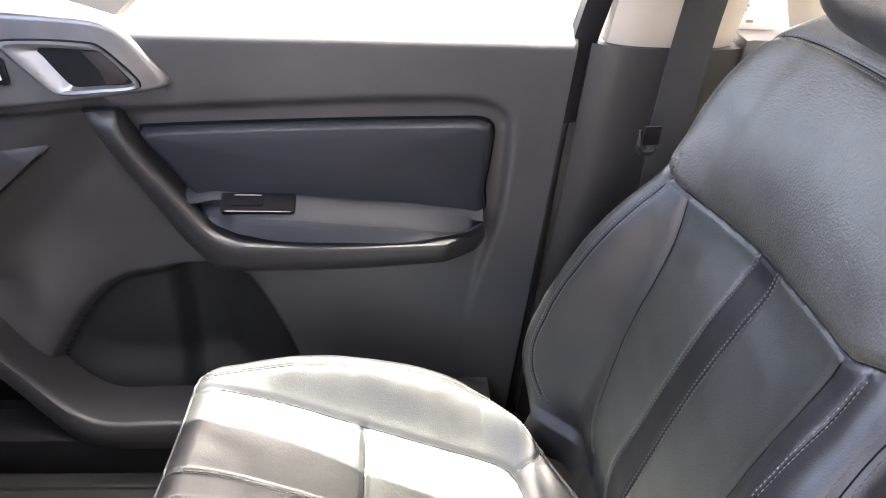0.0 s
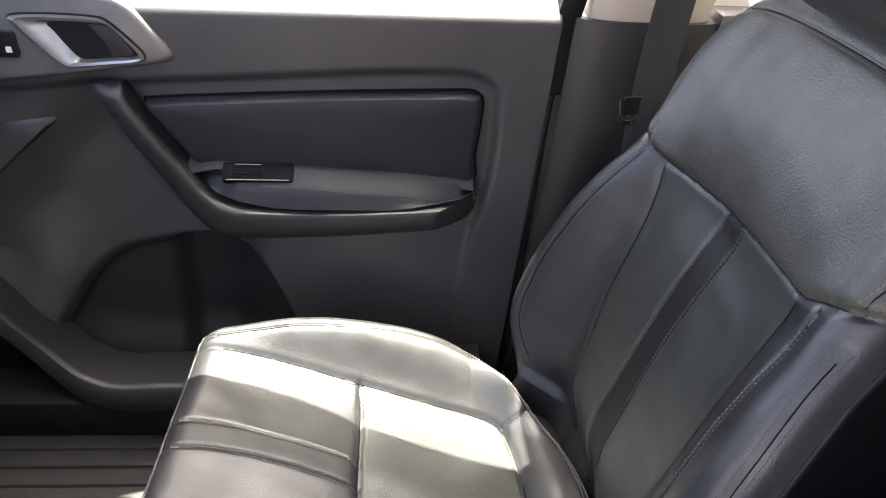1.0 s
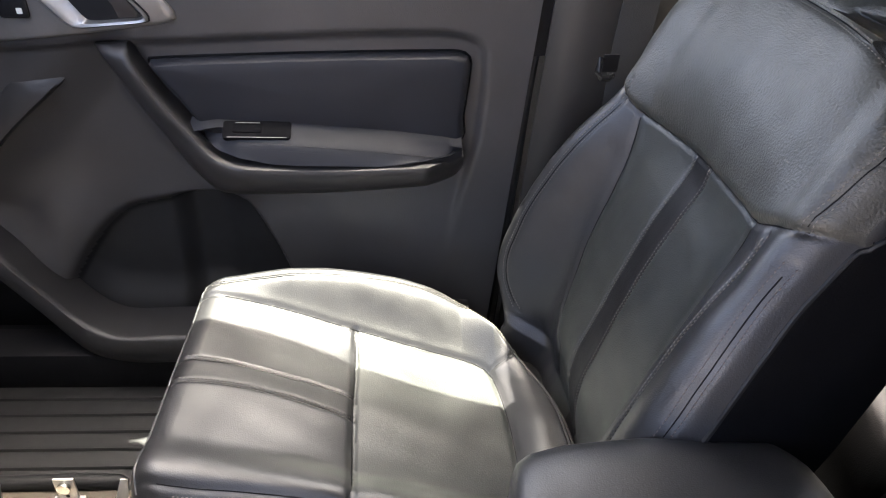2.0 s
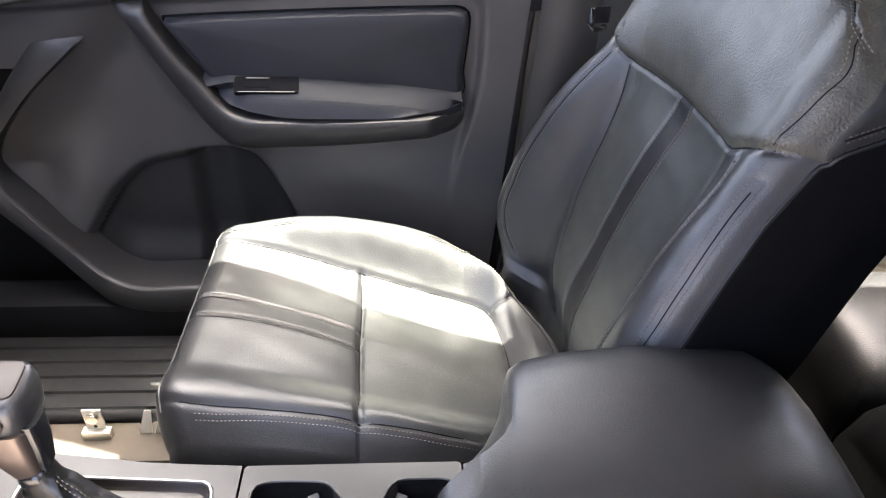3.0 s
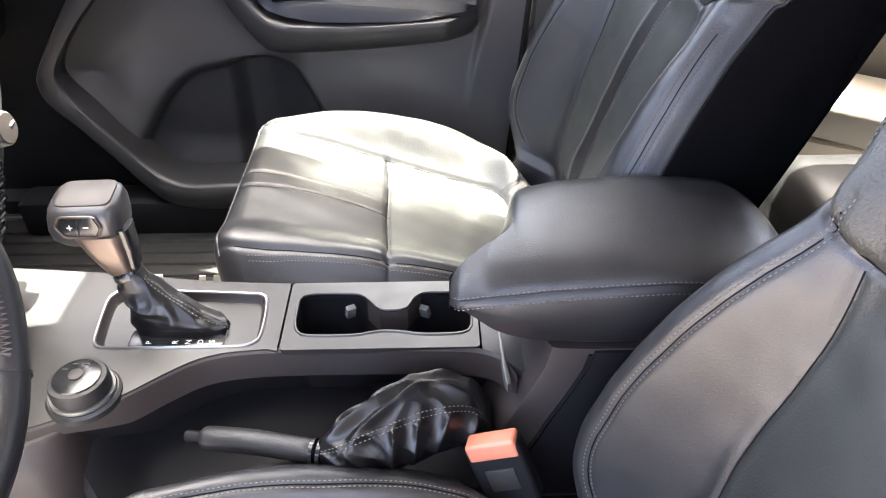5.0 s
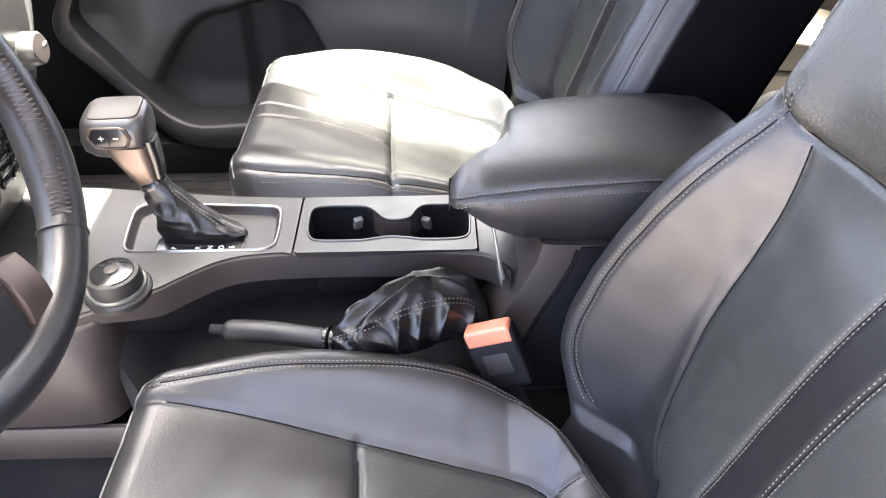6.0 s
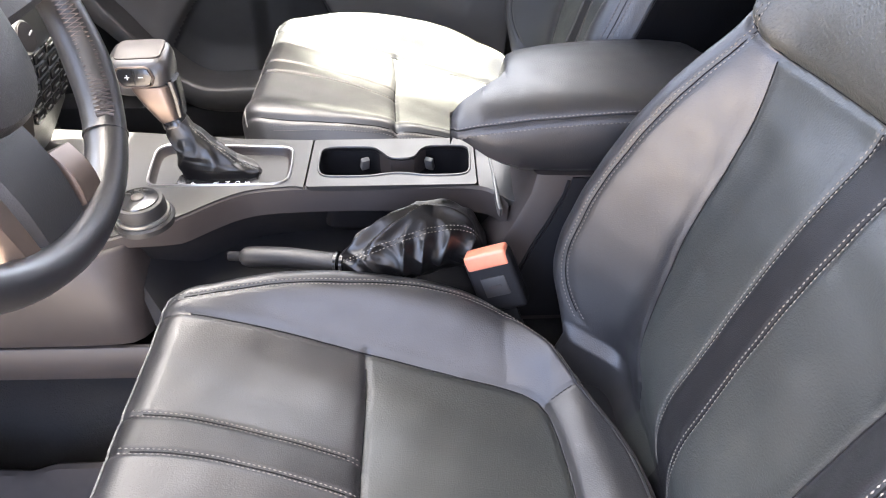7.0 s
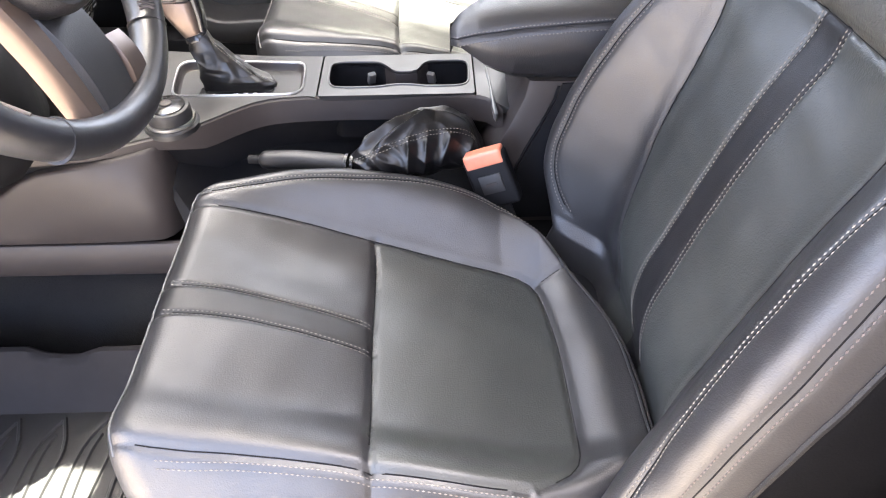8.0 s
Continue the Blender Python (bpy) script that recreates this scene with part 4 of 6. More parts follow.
def door_face(x, z):
    y = 0.688 + 0 * x
    y = y + 0.10 * np.clip((z - 0.806) / 0.036, 0, 1)**2.2
    low = step01(signed(x, z, STEP_POLY), 0.008)
    y = y + 0.012 * low
    y = y - 0.020 * np.clip((0.50 - z) / 0.3, 0, 1) * low
    bowl = step01(signed(x, z, BOWL), 0.055)
    y = y + 0.038 * bowl
    dome = step01(signed(x, z, DOME), 0.013)
    y = y + 0.050 * dome
    # the loudspeaker pod swells out in the front part of the recess
    y = y - 0.030 * dome * step01(-0.325 - x, 0.022) * step01(x + 0.56, 0.05)
    y = y - 0.030 * np.exp(-((x + 0.53) / 0.06)**2 - ((z - 0.35) / 0.10)**2)
    return y


door = thing("door_1", "closed front passenger door with dark trim panel", "door", (0, 0, 0), kind="structure")
xs, zs = np.linspace(-0.80, 0.236, 220), np.linspace(0.115, 0.842, 162)
Xg, Zg = np.meshgrid(xs, zs, indexing="ij")
Xs = Xg + 0.045 * np.clip((Zg - 0.12) / 0.7, 0, 1) * np.clip((Xg + 0.1) / 0.33, 0, 1)
Pd = np.stack([Xs, door_face(Xs, Zg), Zg], -1)
idx = np.arange(Pd.shape[0] * Pd.shape[1]).reshape(Pd.shape[:2])
quads = np.stack([idx[:-1, :-1], idx[1:, :-1], idx[1:, 1:], idx[:-1, 1:]], -1).reshape(-1, 4)
flat_d = Pd.reshape(-1, 3)
mid_q = flat_d[quads].mean(1)
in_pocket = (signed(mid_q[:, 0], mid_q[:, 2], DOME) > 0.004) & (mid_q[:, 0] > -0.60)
BORDER_IN = smooth_curve([(-0.440, 0.722, 0.655), (-0.468, 0.697, 0.629), (-0.551, 0.680, 0.559), (-0.618, 0.669, 0.486), (-0.648, 0.657, 0.437), (-0.647, 0.652, 0.408), (-0.630, 0.645, 0.380), (-0.588, 0.630, 0.334), (-0.534, 0.620, 0.273),
                          (-0.499, 0.608, 0.242), (-0.463, 0.596, 0.222), (-0.417, 0.588, 0.213), (-0.325, 0.588, 0.216), (-0.10, 0.585, 0.220), (0.20, 0.60, 0.225)], 120)
BORDER_OUT = smooth_curve([(-0.520, 0.722, 0.665), (-0.543, 0.697, 0.635), (-0.604, 0.680, 0.559), (-0.655, 0.669, 0.486), (-0.688, 0.657, 0.432), (-0.693, 0.652, 0.400), (-0.678, 0.645, 0.368), (-0.623, 0.630, 0.319), (-0.566, 0.620, 0.253),
                           (-0.521, 0.608, 0.202), (-0.478, 0.596, 0.168), (-0.410, 0.588, 0.155), (-0.315, 0.588, 0.155), (-0.10, 0.585, 0.160), (0.20, 0.60, 0.165)], 120)
front = mid_q[:, 0] < np.interp(mid_q[:, 2], BORDER_OUT[::-1, 2], BORDER_OUT[::-1, 0]) + 0.012
in_border = ~(front & (mid_q[:, 2] < 0.595))
# The pocket's faces take a black material that stands for the shade inside.
for name, pick, m_, label in (("trim_panel", ~in_pocket & in_border, DOOR_SOFT, "dark textured plastic trim panel"), ("pocket_recess", in_pocket, RUBBER, "map pocket recess, its shade put in as black")):
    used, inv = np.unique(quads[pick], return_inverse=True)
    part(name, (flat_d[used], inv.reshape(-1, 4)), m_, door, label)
part("door_shell", box(-0.80, 0.36, 0.80, 0.86, -0.05, 0.825, 0.02), PAINT, door, "painted outer door skin")
part("window_rail", box(-0.80, 0.28, 0.785, 0.80, 0.80, 0.832, 0.006), RUBBER, door, "black rubber window rail")
edge = np.array([(0.280, 0.708, 0.79), (0.262, 0.71, 0.64), (0.245, 0.71, 0.45), (0.228, 0.715, 0.25), (0.215, 0.72, 0.12)])
part("door_edge", tube(smooth_curve(edge, 24), 0.011, 8), DARK, door)
# padded insert
def pad(outline, y_edge, y_top, puff, n=64, rings=9):
    o = smooth_curve(outline, n, True)
    c = o.mean(0)
    R = []
    for k in range(rings):
        a = k / (rings - 1)
        q = c + (o - c) * (1 - 0.07 * a**2)
        yy = y_edge + (y_top - y_edge) * math.sin(a * math.pi / 2)
        R.append(np.stack([q[:, 0], np.full(n, yy), q[:, 1]], 1))
    for a in (0.75, 0.45, 0.15):
        q = c + (o - c) * 0.93 * a
        R.append(np.stack([q[:, 0], np.full(n, y_top - puff * (1 - a)), q[:, 1]], 1))
    return skin(R)


INSERT = [(-0.315, 0.678), (-0.30, 0.684), (-0.15, 0.693), (0.0, 0.700), (0.12, 0.704), (0.160, 0.704), (0.176, 0.693), (0.176, 0.66), (0.170, 0.60), (0.166, 0.555),
          (0.08, 0.552), (-0.05, 0.555), (-0.16, 0.56), (-0.24, 0.575), (-0.285, 0.635)]
part("insert_pad", pad(INSERT, 0.702, 0.672, 0.006, 90), DOOR_PAD, door, "padded leather-look door insert")
g = smooth_curve([(x, 0.6990, z) for x, z in INSERT], 120, True)
part("insert_groove", tube(np.concatenate([g, g[:2]]), 0.0030, 6, up=(0, 1, 0)), SEAM, door, "dark gap round the insert")
# armrest pad: sections across, from the front end to the rear end
R = []
for x, y_in, z_top, z_low in zip(np.linspace(-0.262, 0.168, 40), *[np.interp(np.linspace(0, 1, 40), *v) for v in (
        ([0, .06, .18, .4, .8, .95, 1], [.690, .664, .641, .634, .634, .645, .664]), ([0, .1, .4, .75, .92, 1], [.592, .601, .598, .587, .577, .570]), ([0, .1, .3, .7, 1], [.585, .553, .538, .538, .556]))]):
    p = [(0.695, z_low), (0.695, z_top + 0.005), (0.676, z_top), (0.660, z_top - 0.012), (y_in + 0.010, z_top - 0.0245), (y_in + 0.003, z_top - 0.030),
         (y_in - 0.001, z_top - 0.036), (y_in - 0.005, (z_top - 0.036 + z_low) / 2), (y_in - 0.008, z_low + 0.002), (y_in + 0.006, z_low - 0.004)]
    R.append([(x, a, b) for a, b in p])
arm_pad = part("armrest_pad", skin(R), DOOR_PAD, door, "padded door armrest with a sewn edge")
seam = np.array([[r[5][0], r[5][1] - 0.0012, r[5][2]] for r in R])[4:-1]
nn = np.tile([0, -0.7, 0.7], (len(seam), 1))
tagged(part("armrest_stitching", merge([stitches(seam + (0, 0.0, 0.0015), nn), stitches(seam + (0, -0.0030, -0.0075), nn)]), WEBBING, arm_pad), kind="stuff")
# pull handle running into the lower armrest: a band between an outer and an inner edge
outer = smooth_curve([(-0.390, 0.706), (-0.366, 0.670), (-0.345, 0.630), (-0.319, 0.587), (-0.291, 0.540), (-0.265, 0.504), (-0.243, 0.479), (-0.222, 0.468), (-0.165, 0.466), (-0.041, 0.472), (0.062, 0.482), (0.150, 0.494), (0.172, 0.512)], 90)
inner = smooth_curve([(-0.337, 0.713), (-0.328, 0.687), (-0.304, 0.646), (-0.279, 0.611), (-0.253, 0.579), (-0.233, 0.556), (-0.208, 0.541), (-0.160, 0.536), (-0.038, 0.536), (0.062, 0.541), (0.150, 0.547), (0.172, 0.545)], 90)
R = []
for i, (o, q) in enumerate(zip(outer, inner)):
    lift = np.interp(i / 89, [0, 0.02, 0.06, 0.25, 0.42, 0.9, 1], [0.30, 0.50, 0.58, 0.68, 0.95, 1.0, 0.5])
    sec = []
    for f, y in ((0.0, 0.704), (0.0, 0.684), (0.02, 0.670), (0.07, 0.656), (0.15, 0.645), (0.27, 0.636), (0.42, 0.629), (0.58, 0.624), (0.74, 0.621), (0.87, 0.6205), (0.94, 0.622), (0.985, 0.6275), (1.0, 0.636), (1.0, 0.704)):
        sec.append((o[0] + (q[0] - o[0]) * f, 0.704 + (y - 0.704) * lift, o[1] + (q[1] - o[1]) * f))
    R.append(sec)
part("pull_handle", skin(R), mat("handle_plastic", (0.021, 0.020, 0.0205), 0.42, grain=0.3, grain_scale=700, spec=0.5), door, "smooth dark plastic pull handle and armrest base")
# window switch
SW = pose(-0.156, 0.658, 0.5866, 37.5)
plate = turned(slab(rounded(-0.054, 0.052, -0.016, 0.015, 0.005), -0.008, 0.0005, 0.001), SW)
SWITCH = mat("switch_plastic", (0.004, 0.004, 0.005), 0.75, spec=0.08)
switch = part("switch_plate", plate, SWITCH, door, "black switch plate set into the armrest")
part("window_switch", turned(box(-0.022, 0.022, -0.008, 0.008, -0.005, 0.0025, 0.0012), SW @ pose(-0.016, 0.002, -0.001, -3)), SWITCH, switch, "black window switch")
part("switch_mark", turned(joined(box(-0.034, 0.004, 0.0095, 0.0105, 0.0030, 0.0038, 0), box(-0.046, 0.046, -0.0150, -0.0140, 0.0012, 0.0022, 0)), SW), BEZEL_SILVER, switch, "thin silver lines round the switch")
# release handle with bezel
BEZEL = smooth_curve([(-0.66, 0.838), (-0.55, 0.836), (-0.42, 0.832), (-0.345, 0.826), (-0.315, 0.812), (-0.288, 0.780), (-0.268, 0.752), (-0.272, 0.742), (-0.30, 0.735), (-0.36, 0.726),
                      (-0.43, 0.716), (-0.52, 0.706), (-0.66, 0.695)], 90, True)
bezel = part("bezel", slab([tuple(p) for p in BEZEL], 0.712, 0.690, 0.007, 3, "y"), BEZEL_SILVER, door, "silver-grey handle bezel")
HOUT = smooth_curve([(-0.470, 0.798), (-0.42, 0.801), (-0.365, 0.799), (-0.345, 0.793), (-0.318, 0.766), (-0.305, 0.748), (-0.312, 0.741), (-0.36, 0.735), (-0.405, 0.731), (-0.422, 0.736), (-0.445, 0.760), (-0.468, 0.786)], 72, True)
HIN = smooth_curve([(-0.424, 0.790), (-0.40, 0.792), (-0.350, 0.790), (-0.336, 0.785), (-0.322, 0.766), (-0.312, 0.752), (-0.318, 0.747), (-0.345, 0.745), (-0.378, 0.742), (-0.392, 0.744), (-0.405, 0.760), (-0.418, 0.780)], 72, True)
rings = [np.stack([HOUT[:, 0], np.full(72, 0.692), HOUT[:, 1]], 1), np.stack([HOUT[:, 0], np.full(72, 0.686), HOUT[:, 1]], 1),
         np.stack([*(HOUT * 0.8 + HIN * 0.2).T[:1], np.full(72, 0.680), (HOUT * 0.8 + HIN * 0.2)[:, 1]], 1),
         np.stack([*(HOUT * 0.35 + HIN * 0.65).T[:1], np.full(72, 0.681), (HOUT * 0.35 + HIN * 0.65)[:, 1]], 1),
         np.stack([HIN[:, 0], np.full(72, 0.688), HIN[:, 1]], 1), np.stack([HIN[:, 0] * 0.97 - 0.011, np.full(72, 0.7, ), HIN[:, 1]], 1)]
handle = part("release_handle", skin(rings, cap=False), SATIN, door, "satin chrome door release handle")
part("handle_cup", slab([tuple(p) for p in HIN], 0.6885, 0.6875, 0, 2, "y"), DARK, handle, "dark recess behind the handle")
part("handle_stop", slab([(-0.370, 0.790), (-0.348, 0.789), (-0.337, 0.782), (-0.318, 0.754), (-0.322, 0.748), (-0.346, 0.746), (-0.351, 0.764)], 0.688, 0.6862, 0.0005, 2, "y"), PLASTIC_GREY, handle, "grey inner face of the handle")
part("handle_gap", tube(np.concatenate([np.stack([HOUT[:, 0], np.full(72, 0.690), HOUT[:, 1]], 1)] * 1 + [np.array([[HOUT[0, 0], 0.690, HOUT[0, 1]]])]), 0.0022, 6, up=(0, 1, 0)), DARK, handle)
lock = part("lock_button", slab(rounded(-0.512, -0.470, 0.742, 0.778, 0.006), 0.692, 0.686, 0.002, 2, "y"), GLOSS, door, "black lock button with silver rim")
part("lock_mark", slab(rounded(-0.486, -0.478, 0.749, 0.757, 0.001), 0.687, 0.6852, 0, 2, "y"), WHITE, lock)
for ob in (bezel, handle, lock):
    ob.location = (0.007, -0.011, 0.004)
# upright frame at the rear of the side window
R = [[(x + a, y + b, z) for a, b in ((0, 0), (0.016, -0.004), (0.034, 0.002), (0.036, 0.03), (0, 0.03))] for x, y, z in ((0.262, 0.700, 0.70), (0.272, 0.702, 0.80), (0.290, 0.690, 0.90), (0.335, 0.600, 1.275))]
part("window_frame", skin(R), DARK, door, "black upright window frame")
# raised border of the trim: down the front edge, round the corner and along under the map pocket
R = []
for o, q in zip(BORDER_IN, BORDER_OUT):
    R.append([tuple(o * (1 - f) + q * f + np.array([0, b, 0])) for f, b in ((0, 0.09), (0, 0.012), (0.03, 0.004), (0.10, 0.0), (0.5, -0.003), (0.90, 0.0), (0.97, 0.004), (1, 0.014), (1, 0.09))])
part("trim_border", skin(R), mat("lip_plastic", (0.021, 0.0205, 0.0215), 0.44, grain=0.3, grain_scale=700), door, "dark plastic border of the trim and map pocket")
part("lower_panel", box(-0.80, 0.21, 0.60, 0.68, 0.08, 0.165, 0.012), DARK, door)
# side window
glass = part("window_glass", box(-0.62, 0.31, 0.0, 0.004, 0.0, 0.50, 0), GLASS, door, "clear side window", smooth=False)
glass.matrix_basis = pose(0, 0.79, 0.83, 21)

# rear side window with a paper sticker, and the rear quarter trim
X0, X1, Z0, Z1 = 0.499, 0.535, 0.828, 0.875
sticker = thing("window_sticker", "white paper sticker with small print on the rear side window", "sticker", (0, 0, 0))
sheet = part("paper", slab([(X0, Z0), (X1 + 0.030, Z0), (X1, Z1), (X0, Z1)], 0.7365, 0.7350, 0, 2, "y"), PAPER, sticker, smooth=False)
for i, (a, w) in enumerate(((0.10, 0.30), (0.22, 0.42), (0.34, 0.36), (0.46, 0.20), (0.66, 0.26))):
    z = Z0 + (Z1 - Z0) * (0.86 - a)
    x = X0 + (X1 - X0) * (0.12 + (0.45 if i > 3 else 0))
    part("print_bar", box(x, x + (X1 - X0) * w, 0.7335, 0.7355, z, z + 0.0035, 0), INK, sheet, smooth=False)
quarter = part("rear_quarter_trim", skin([[(x + a, 0.745 + b, z) for a, b in ((0, -0.012), (0.06, -0.016), (0.10, -0.004), (0.10, 0.03), (0, 0.03))] for x, z in ((0.595, 0.80), (0.535, 0.95), (0.480, 1.22))]), BEIGE, None)
tagged(quarter, "beige trim of the rear window pillar", "trim", kind="structure")

# seat belt on the pillar
belt = thing("seat_belt", "dark grey seat belt hanging down the centre pillar", "seat belt", (0, 0, 0))
strap = [(0.425, 0.60, 1.10), (0.418, 0.632, 0.92), (0.412, 0.640, 0.82), (0.402, 0.625, 0.74), (0.398, 0.612, 0.69), (0.395, 0.60, 0.60)]
sp = smooth_curve(strap, 30)
R = [[(p[0] - 0.027, p[1] - 0.003, p[2]), (p[0], p[1] - 0.0045, p[2]), (p[0] + 0.027, p[1] - 0.001, p[2]), (p[0] + 0.027, p[1] + 0.001, p[2]), (p[0], p[1] - 0.002, p[2]), (p[0] - 0.027, p[1] - 0.001, p[2])] for p in sp]
part("webbing", skin(R), WEBBING, belt)
tongue = part("tongue", tube([(0.348, 0.575, 0.742), (0.344, 0.572, 0.722), (0.350, 0.573, 0.712), (0.362, 0.577, 0.710), (0.372, 0.590, 0.710)], 0.0045, 8), GLOSS, belt, "black belt tongue")
part("tongue_plate", turned(box(-0.012, 0.012, -0.002, 0.002, -0.012, 0.014, 0.002), pose(0.366, 0.589, 0.728, 0, 0, 10)), DARK, tongue)


# ---- centre console ----
TOP = 0.430
console = thing("centre_console", "dark plastic centre console between the front seats", "console", (0, 0, 0))
NEAR_EDGE = smooth_curve([(-0.62, -0.235), (-0.50, -0.232), (-0.40, -0.222), (-0.34, -0.205), (-0.29, -0.183), (-0.25, -0.160), (-0.215, -0.132), (-0.185, -0.112), (-0.15, -0.102), (-0.09, -0.098),
                          (0.0, -0.098), (0.08, -0.100), (0.125, -0.104), (0.150, -0.116), (0.165, -0.145)], 80)
far_y = lambda x: np.interp(x, [-0.62, -0.44, -0.36, -0.20, -0.10, 0.2], [0.075, 0.056, 0.048, 0.026, 0.018, 0.018])


# side wall below the near edge: a lip, then an inward recess with the lever bay
R = []
for x, y in NEAR_EDGE:
    front = np.clip((-0.25 - x) / 0.07, 0, 1)
    bay = 1 - front
    R.append([(x, y + 0.006, TOP), (x, y + 0.001, TOP - 0.003), (x, y, TOP - 0.010), (x, y - 0.002 + 0.002 * front, TOP - 0.038 + 0.024 * front),
              (x, y + 0.020 * bay + 0.004 * front, TOP - 0.044 + 0.026 * front), (x, y + 0.040 * bay + 0.010 * front, 0.325 + 0.070 * front), (x, y - 0.09 * bay + 0.02 * front, 0.305 + 0.07 * front), (x, y - 0.125 * bay + 0.02 * front, 0.26 + 0.11 * front)])
part("side_wall", skin([r[:5] for r in R], cap=False, closed=False), PLASTIC_GREY, console, "brown-grey plastic side of the console")
# The recess is coloured near black for the shade that lies in it.
part("lever_bay", skin([r[4:] for r in R], cap=False, closed=False), DARK, console, "recess behind the parking brake, its shade put in as black")
# far side wall
R = [[(x, far_y(x), TOP), (x, far_y(x) + 0.004, TOP - 0.006), (x, far_y(x) + 0.006, TOP - 0.05), (x, far_y(x) + 0.012, 0.25)] for x in np.linspace(-0.62, 0.42, 30)]
part("far_wall", skin(R, cap=False, closed=False), PLASTIC, console)
# lower tunnel cover in front of the driver's seat, rounding into the lever bay
foot = smooth_curve([(-0.85, -0.232), (-0.60, -0.234), (-0.42, -0.234), (-0.34, -0.232), (-0.316, -0.226), (-0.304, -0.207), (-0.299, -0.17), (-0.297, -0.12)], 50)
brow = smooth_curve([(-0.85, -0.232), (-0.60, -0.234), (-0.45, -0.230), (-0.40, -0.224), (-0.36, -0.213), (-0.33, -0.202), (-0.31, -0.188), (-0.297, -0.12)], 50)
def side(plan):
    tn = np.gradient(plan, axis=0)
    return np.stack([tn[:, 1], -tn[:, 0]], 1) / np.linalg.norm(tn, axis=1)[:, None]


crown = np.interp(brow[:, 0], [-0.85, -0.60, -0.515, -0.485, -0.459, -0.43, -0.392, -0.297], [0.28, 0.325, 0.374, 0.394, 0.405, 0.410, 0.413, 0.419])
R = []
for drop, o, k in ((0.0, -0.030, 0.0), (0.0, 0.0005, 0.0), (0.0015, 0.0030, 0.05), (0.005, 0.0040, 0.12), (0.03, 0.0045, 0.6), (0.07, 0.0045, 1.0)):
    p = brow * (1 - k) + foot * k
    R.append(np.concatenate([p + side(p) * o, np.maximum(crown - drop, 0.30)[:, None]], 1))
plan, tn = foot, side(foot)
for z, o in ((0.2885, 0.0055), (0.2865, 0.0045), (0.284, 0.0)):
    R.append(np.concatenate([plan + tn * o, np.full((50, 1), z)], 1))
part("tunnel_cover", skin(R, cap=False, closed=False), PLASTIC_GREY, console, "grey-brown plastic tunnel side cover")
low = smooth_curve([(-0.85, -0.236), (-0.45, -0.238), (-0.30, -0.238), (-0.15, -0.236)], 30)
R = [np.concatenate([low + (0, -o), np.full((30, 1), z)], 1) for z, o in ((0.283, -0.004), (0.2825, 0.001), (0.280, 0.003), (0.25, 0.004), (0.226, 0.004), (0.222, 0.001), (0.215, -0.02))]
part("tunnel_base", skin(R, cap=False, closed=False), PLASTIC_GREY, console)

def holed_plate(outer, inner, z_top, depth):
    """A plate with a hole; its rims turn down by depth."""
    bm = bmesh.new()
    edges = []
    for loop in (outer, inner):
        top = [bm.verts.new((x, y, z_top)) for x, y in loop]
        low = [bm.verts.new((x, y, z_top - depth)) for x, y in loop]
        for i in range(len(top)):
            j = (i + 1) % len(top)
            edges.append(bm.edges.new((top[i], top[j])))
            bm.faces.new((top[i], low[i], low[j], top[j]))
    bmesh.ops.triangle_fill(bm, edges=edges, use_beauty=True)
    return bm


# cup holder panel
N = 72
hole = smooth_curve([(-0.086, -0.030), (-0.084, -0.010), (-0.068, -0.003), (-0.035, -0.003), (-0.012, -0.006), (0.002, -0.020), (0.012, -0.032), (0.030, -0.034), (0.044, -0.030), (0.052, -0.014), (0.064, -0.004),
                     (0.090, -0.003), (0.112, -0.004), (0.121, -0.014), (0.121, -0.050), (0.117, -0.070), (0.100, -0.076), (0.060, -0.076), (0.046, -0.073), (0.020, -0.070), (0.0, -0.073), (-0.016, -0.076), (-0.060, -0.076), (-0.078, -0.072), (-0.085, -0.056)], N, True)


panel = part("cup_holder_panel", holed_plate(rounded(-0.0975, 0.128, -0.0975, 0.017, 0.005), [tuple(p) for p in hole], TOP + 0.002, 0.008), PLASTIC, console, "dark plastic cup holder panel")
bm = slab([tuple(p) for p in hole], TOP - 0.085, TOP - 0.001)
top_faces = [f for f in bm.faces if f.normal.z > 0.9 and f.calc_center_median().z > TOP - 0.01]
bmesh.ops.delete(bm, geom=top_faces, context="FACES")
part("cup_well", bm, DARK, panel, "deep black cup well")
rim = np.concatenate([hole, hole[:1]])
part("cup_rim", tube([(x, y, TOP + 0.002) for x, y in rim], 0.0018, 6), PLASTIC, panel)
part("cup_web", slab([(-0.010, -0.004), (0.001, -0.0205), (0.012, -0.0335), (0.030, -0.0355), (0.045, -0.0315), (0.053, -0.0145), (0.062, -0.004)], TOP - 0.034, TOP - 0.0015, 0.002), PLASTIC_GREY, panel, "grey web between the two cups")
for x, y, a in ((-0.026, -0.006, 25), (0.066, -0.008, -25), (-0.078, -0.064, -60), (0.114, -0.064, 50)):
    part("cup_clip", turned(box(-0.006, 0.006, -0.004, 0.004, -0.010, 0.010, 0.002), pose(x, y - 0.004, TOP - 0.022, 18, 0, a)), CLIP, panel, "pale spring clip in the cup well")

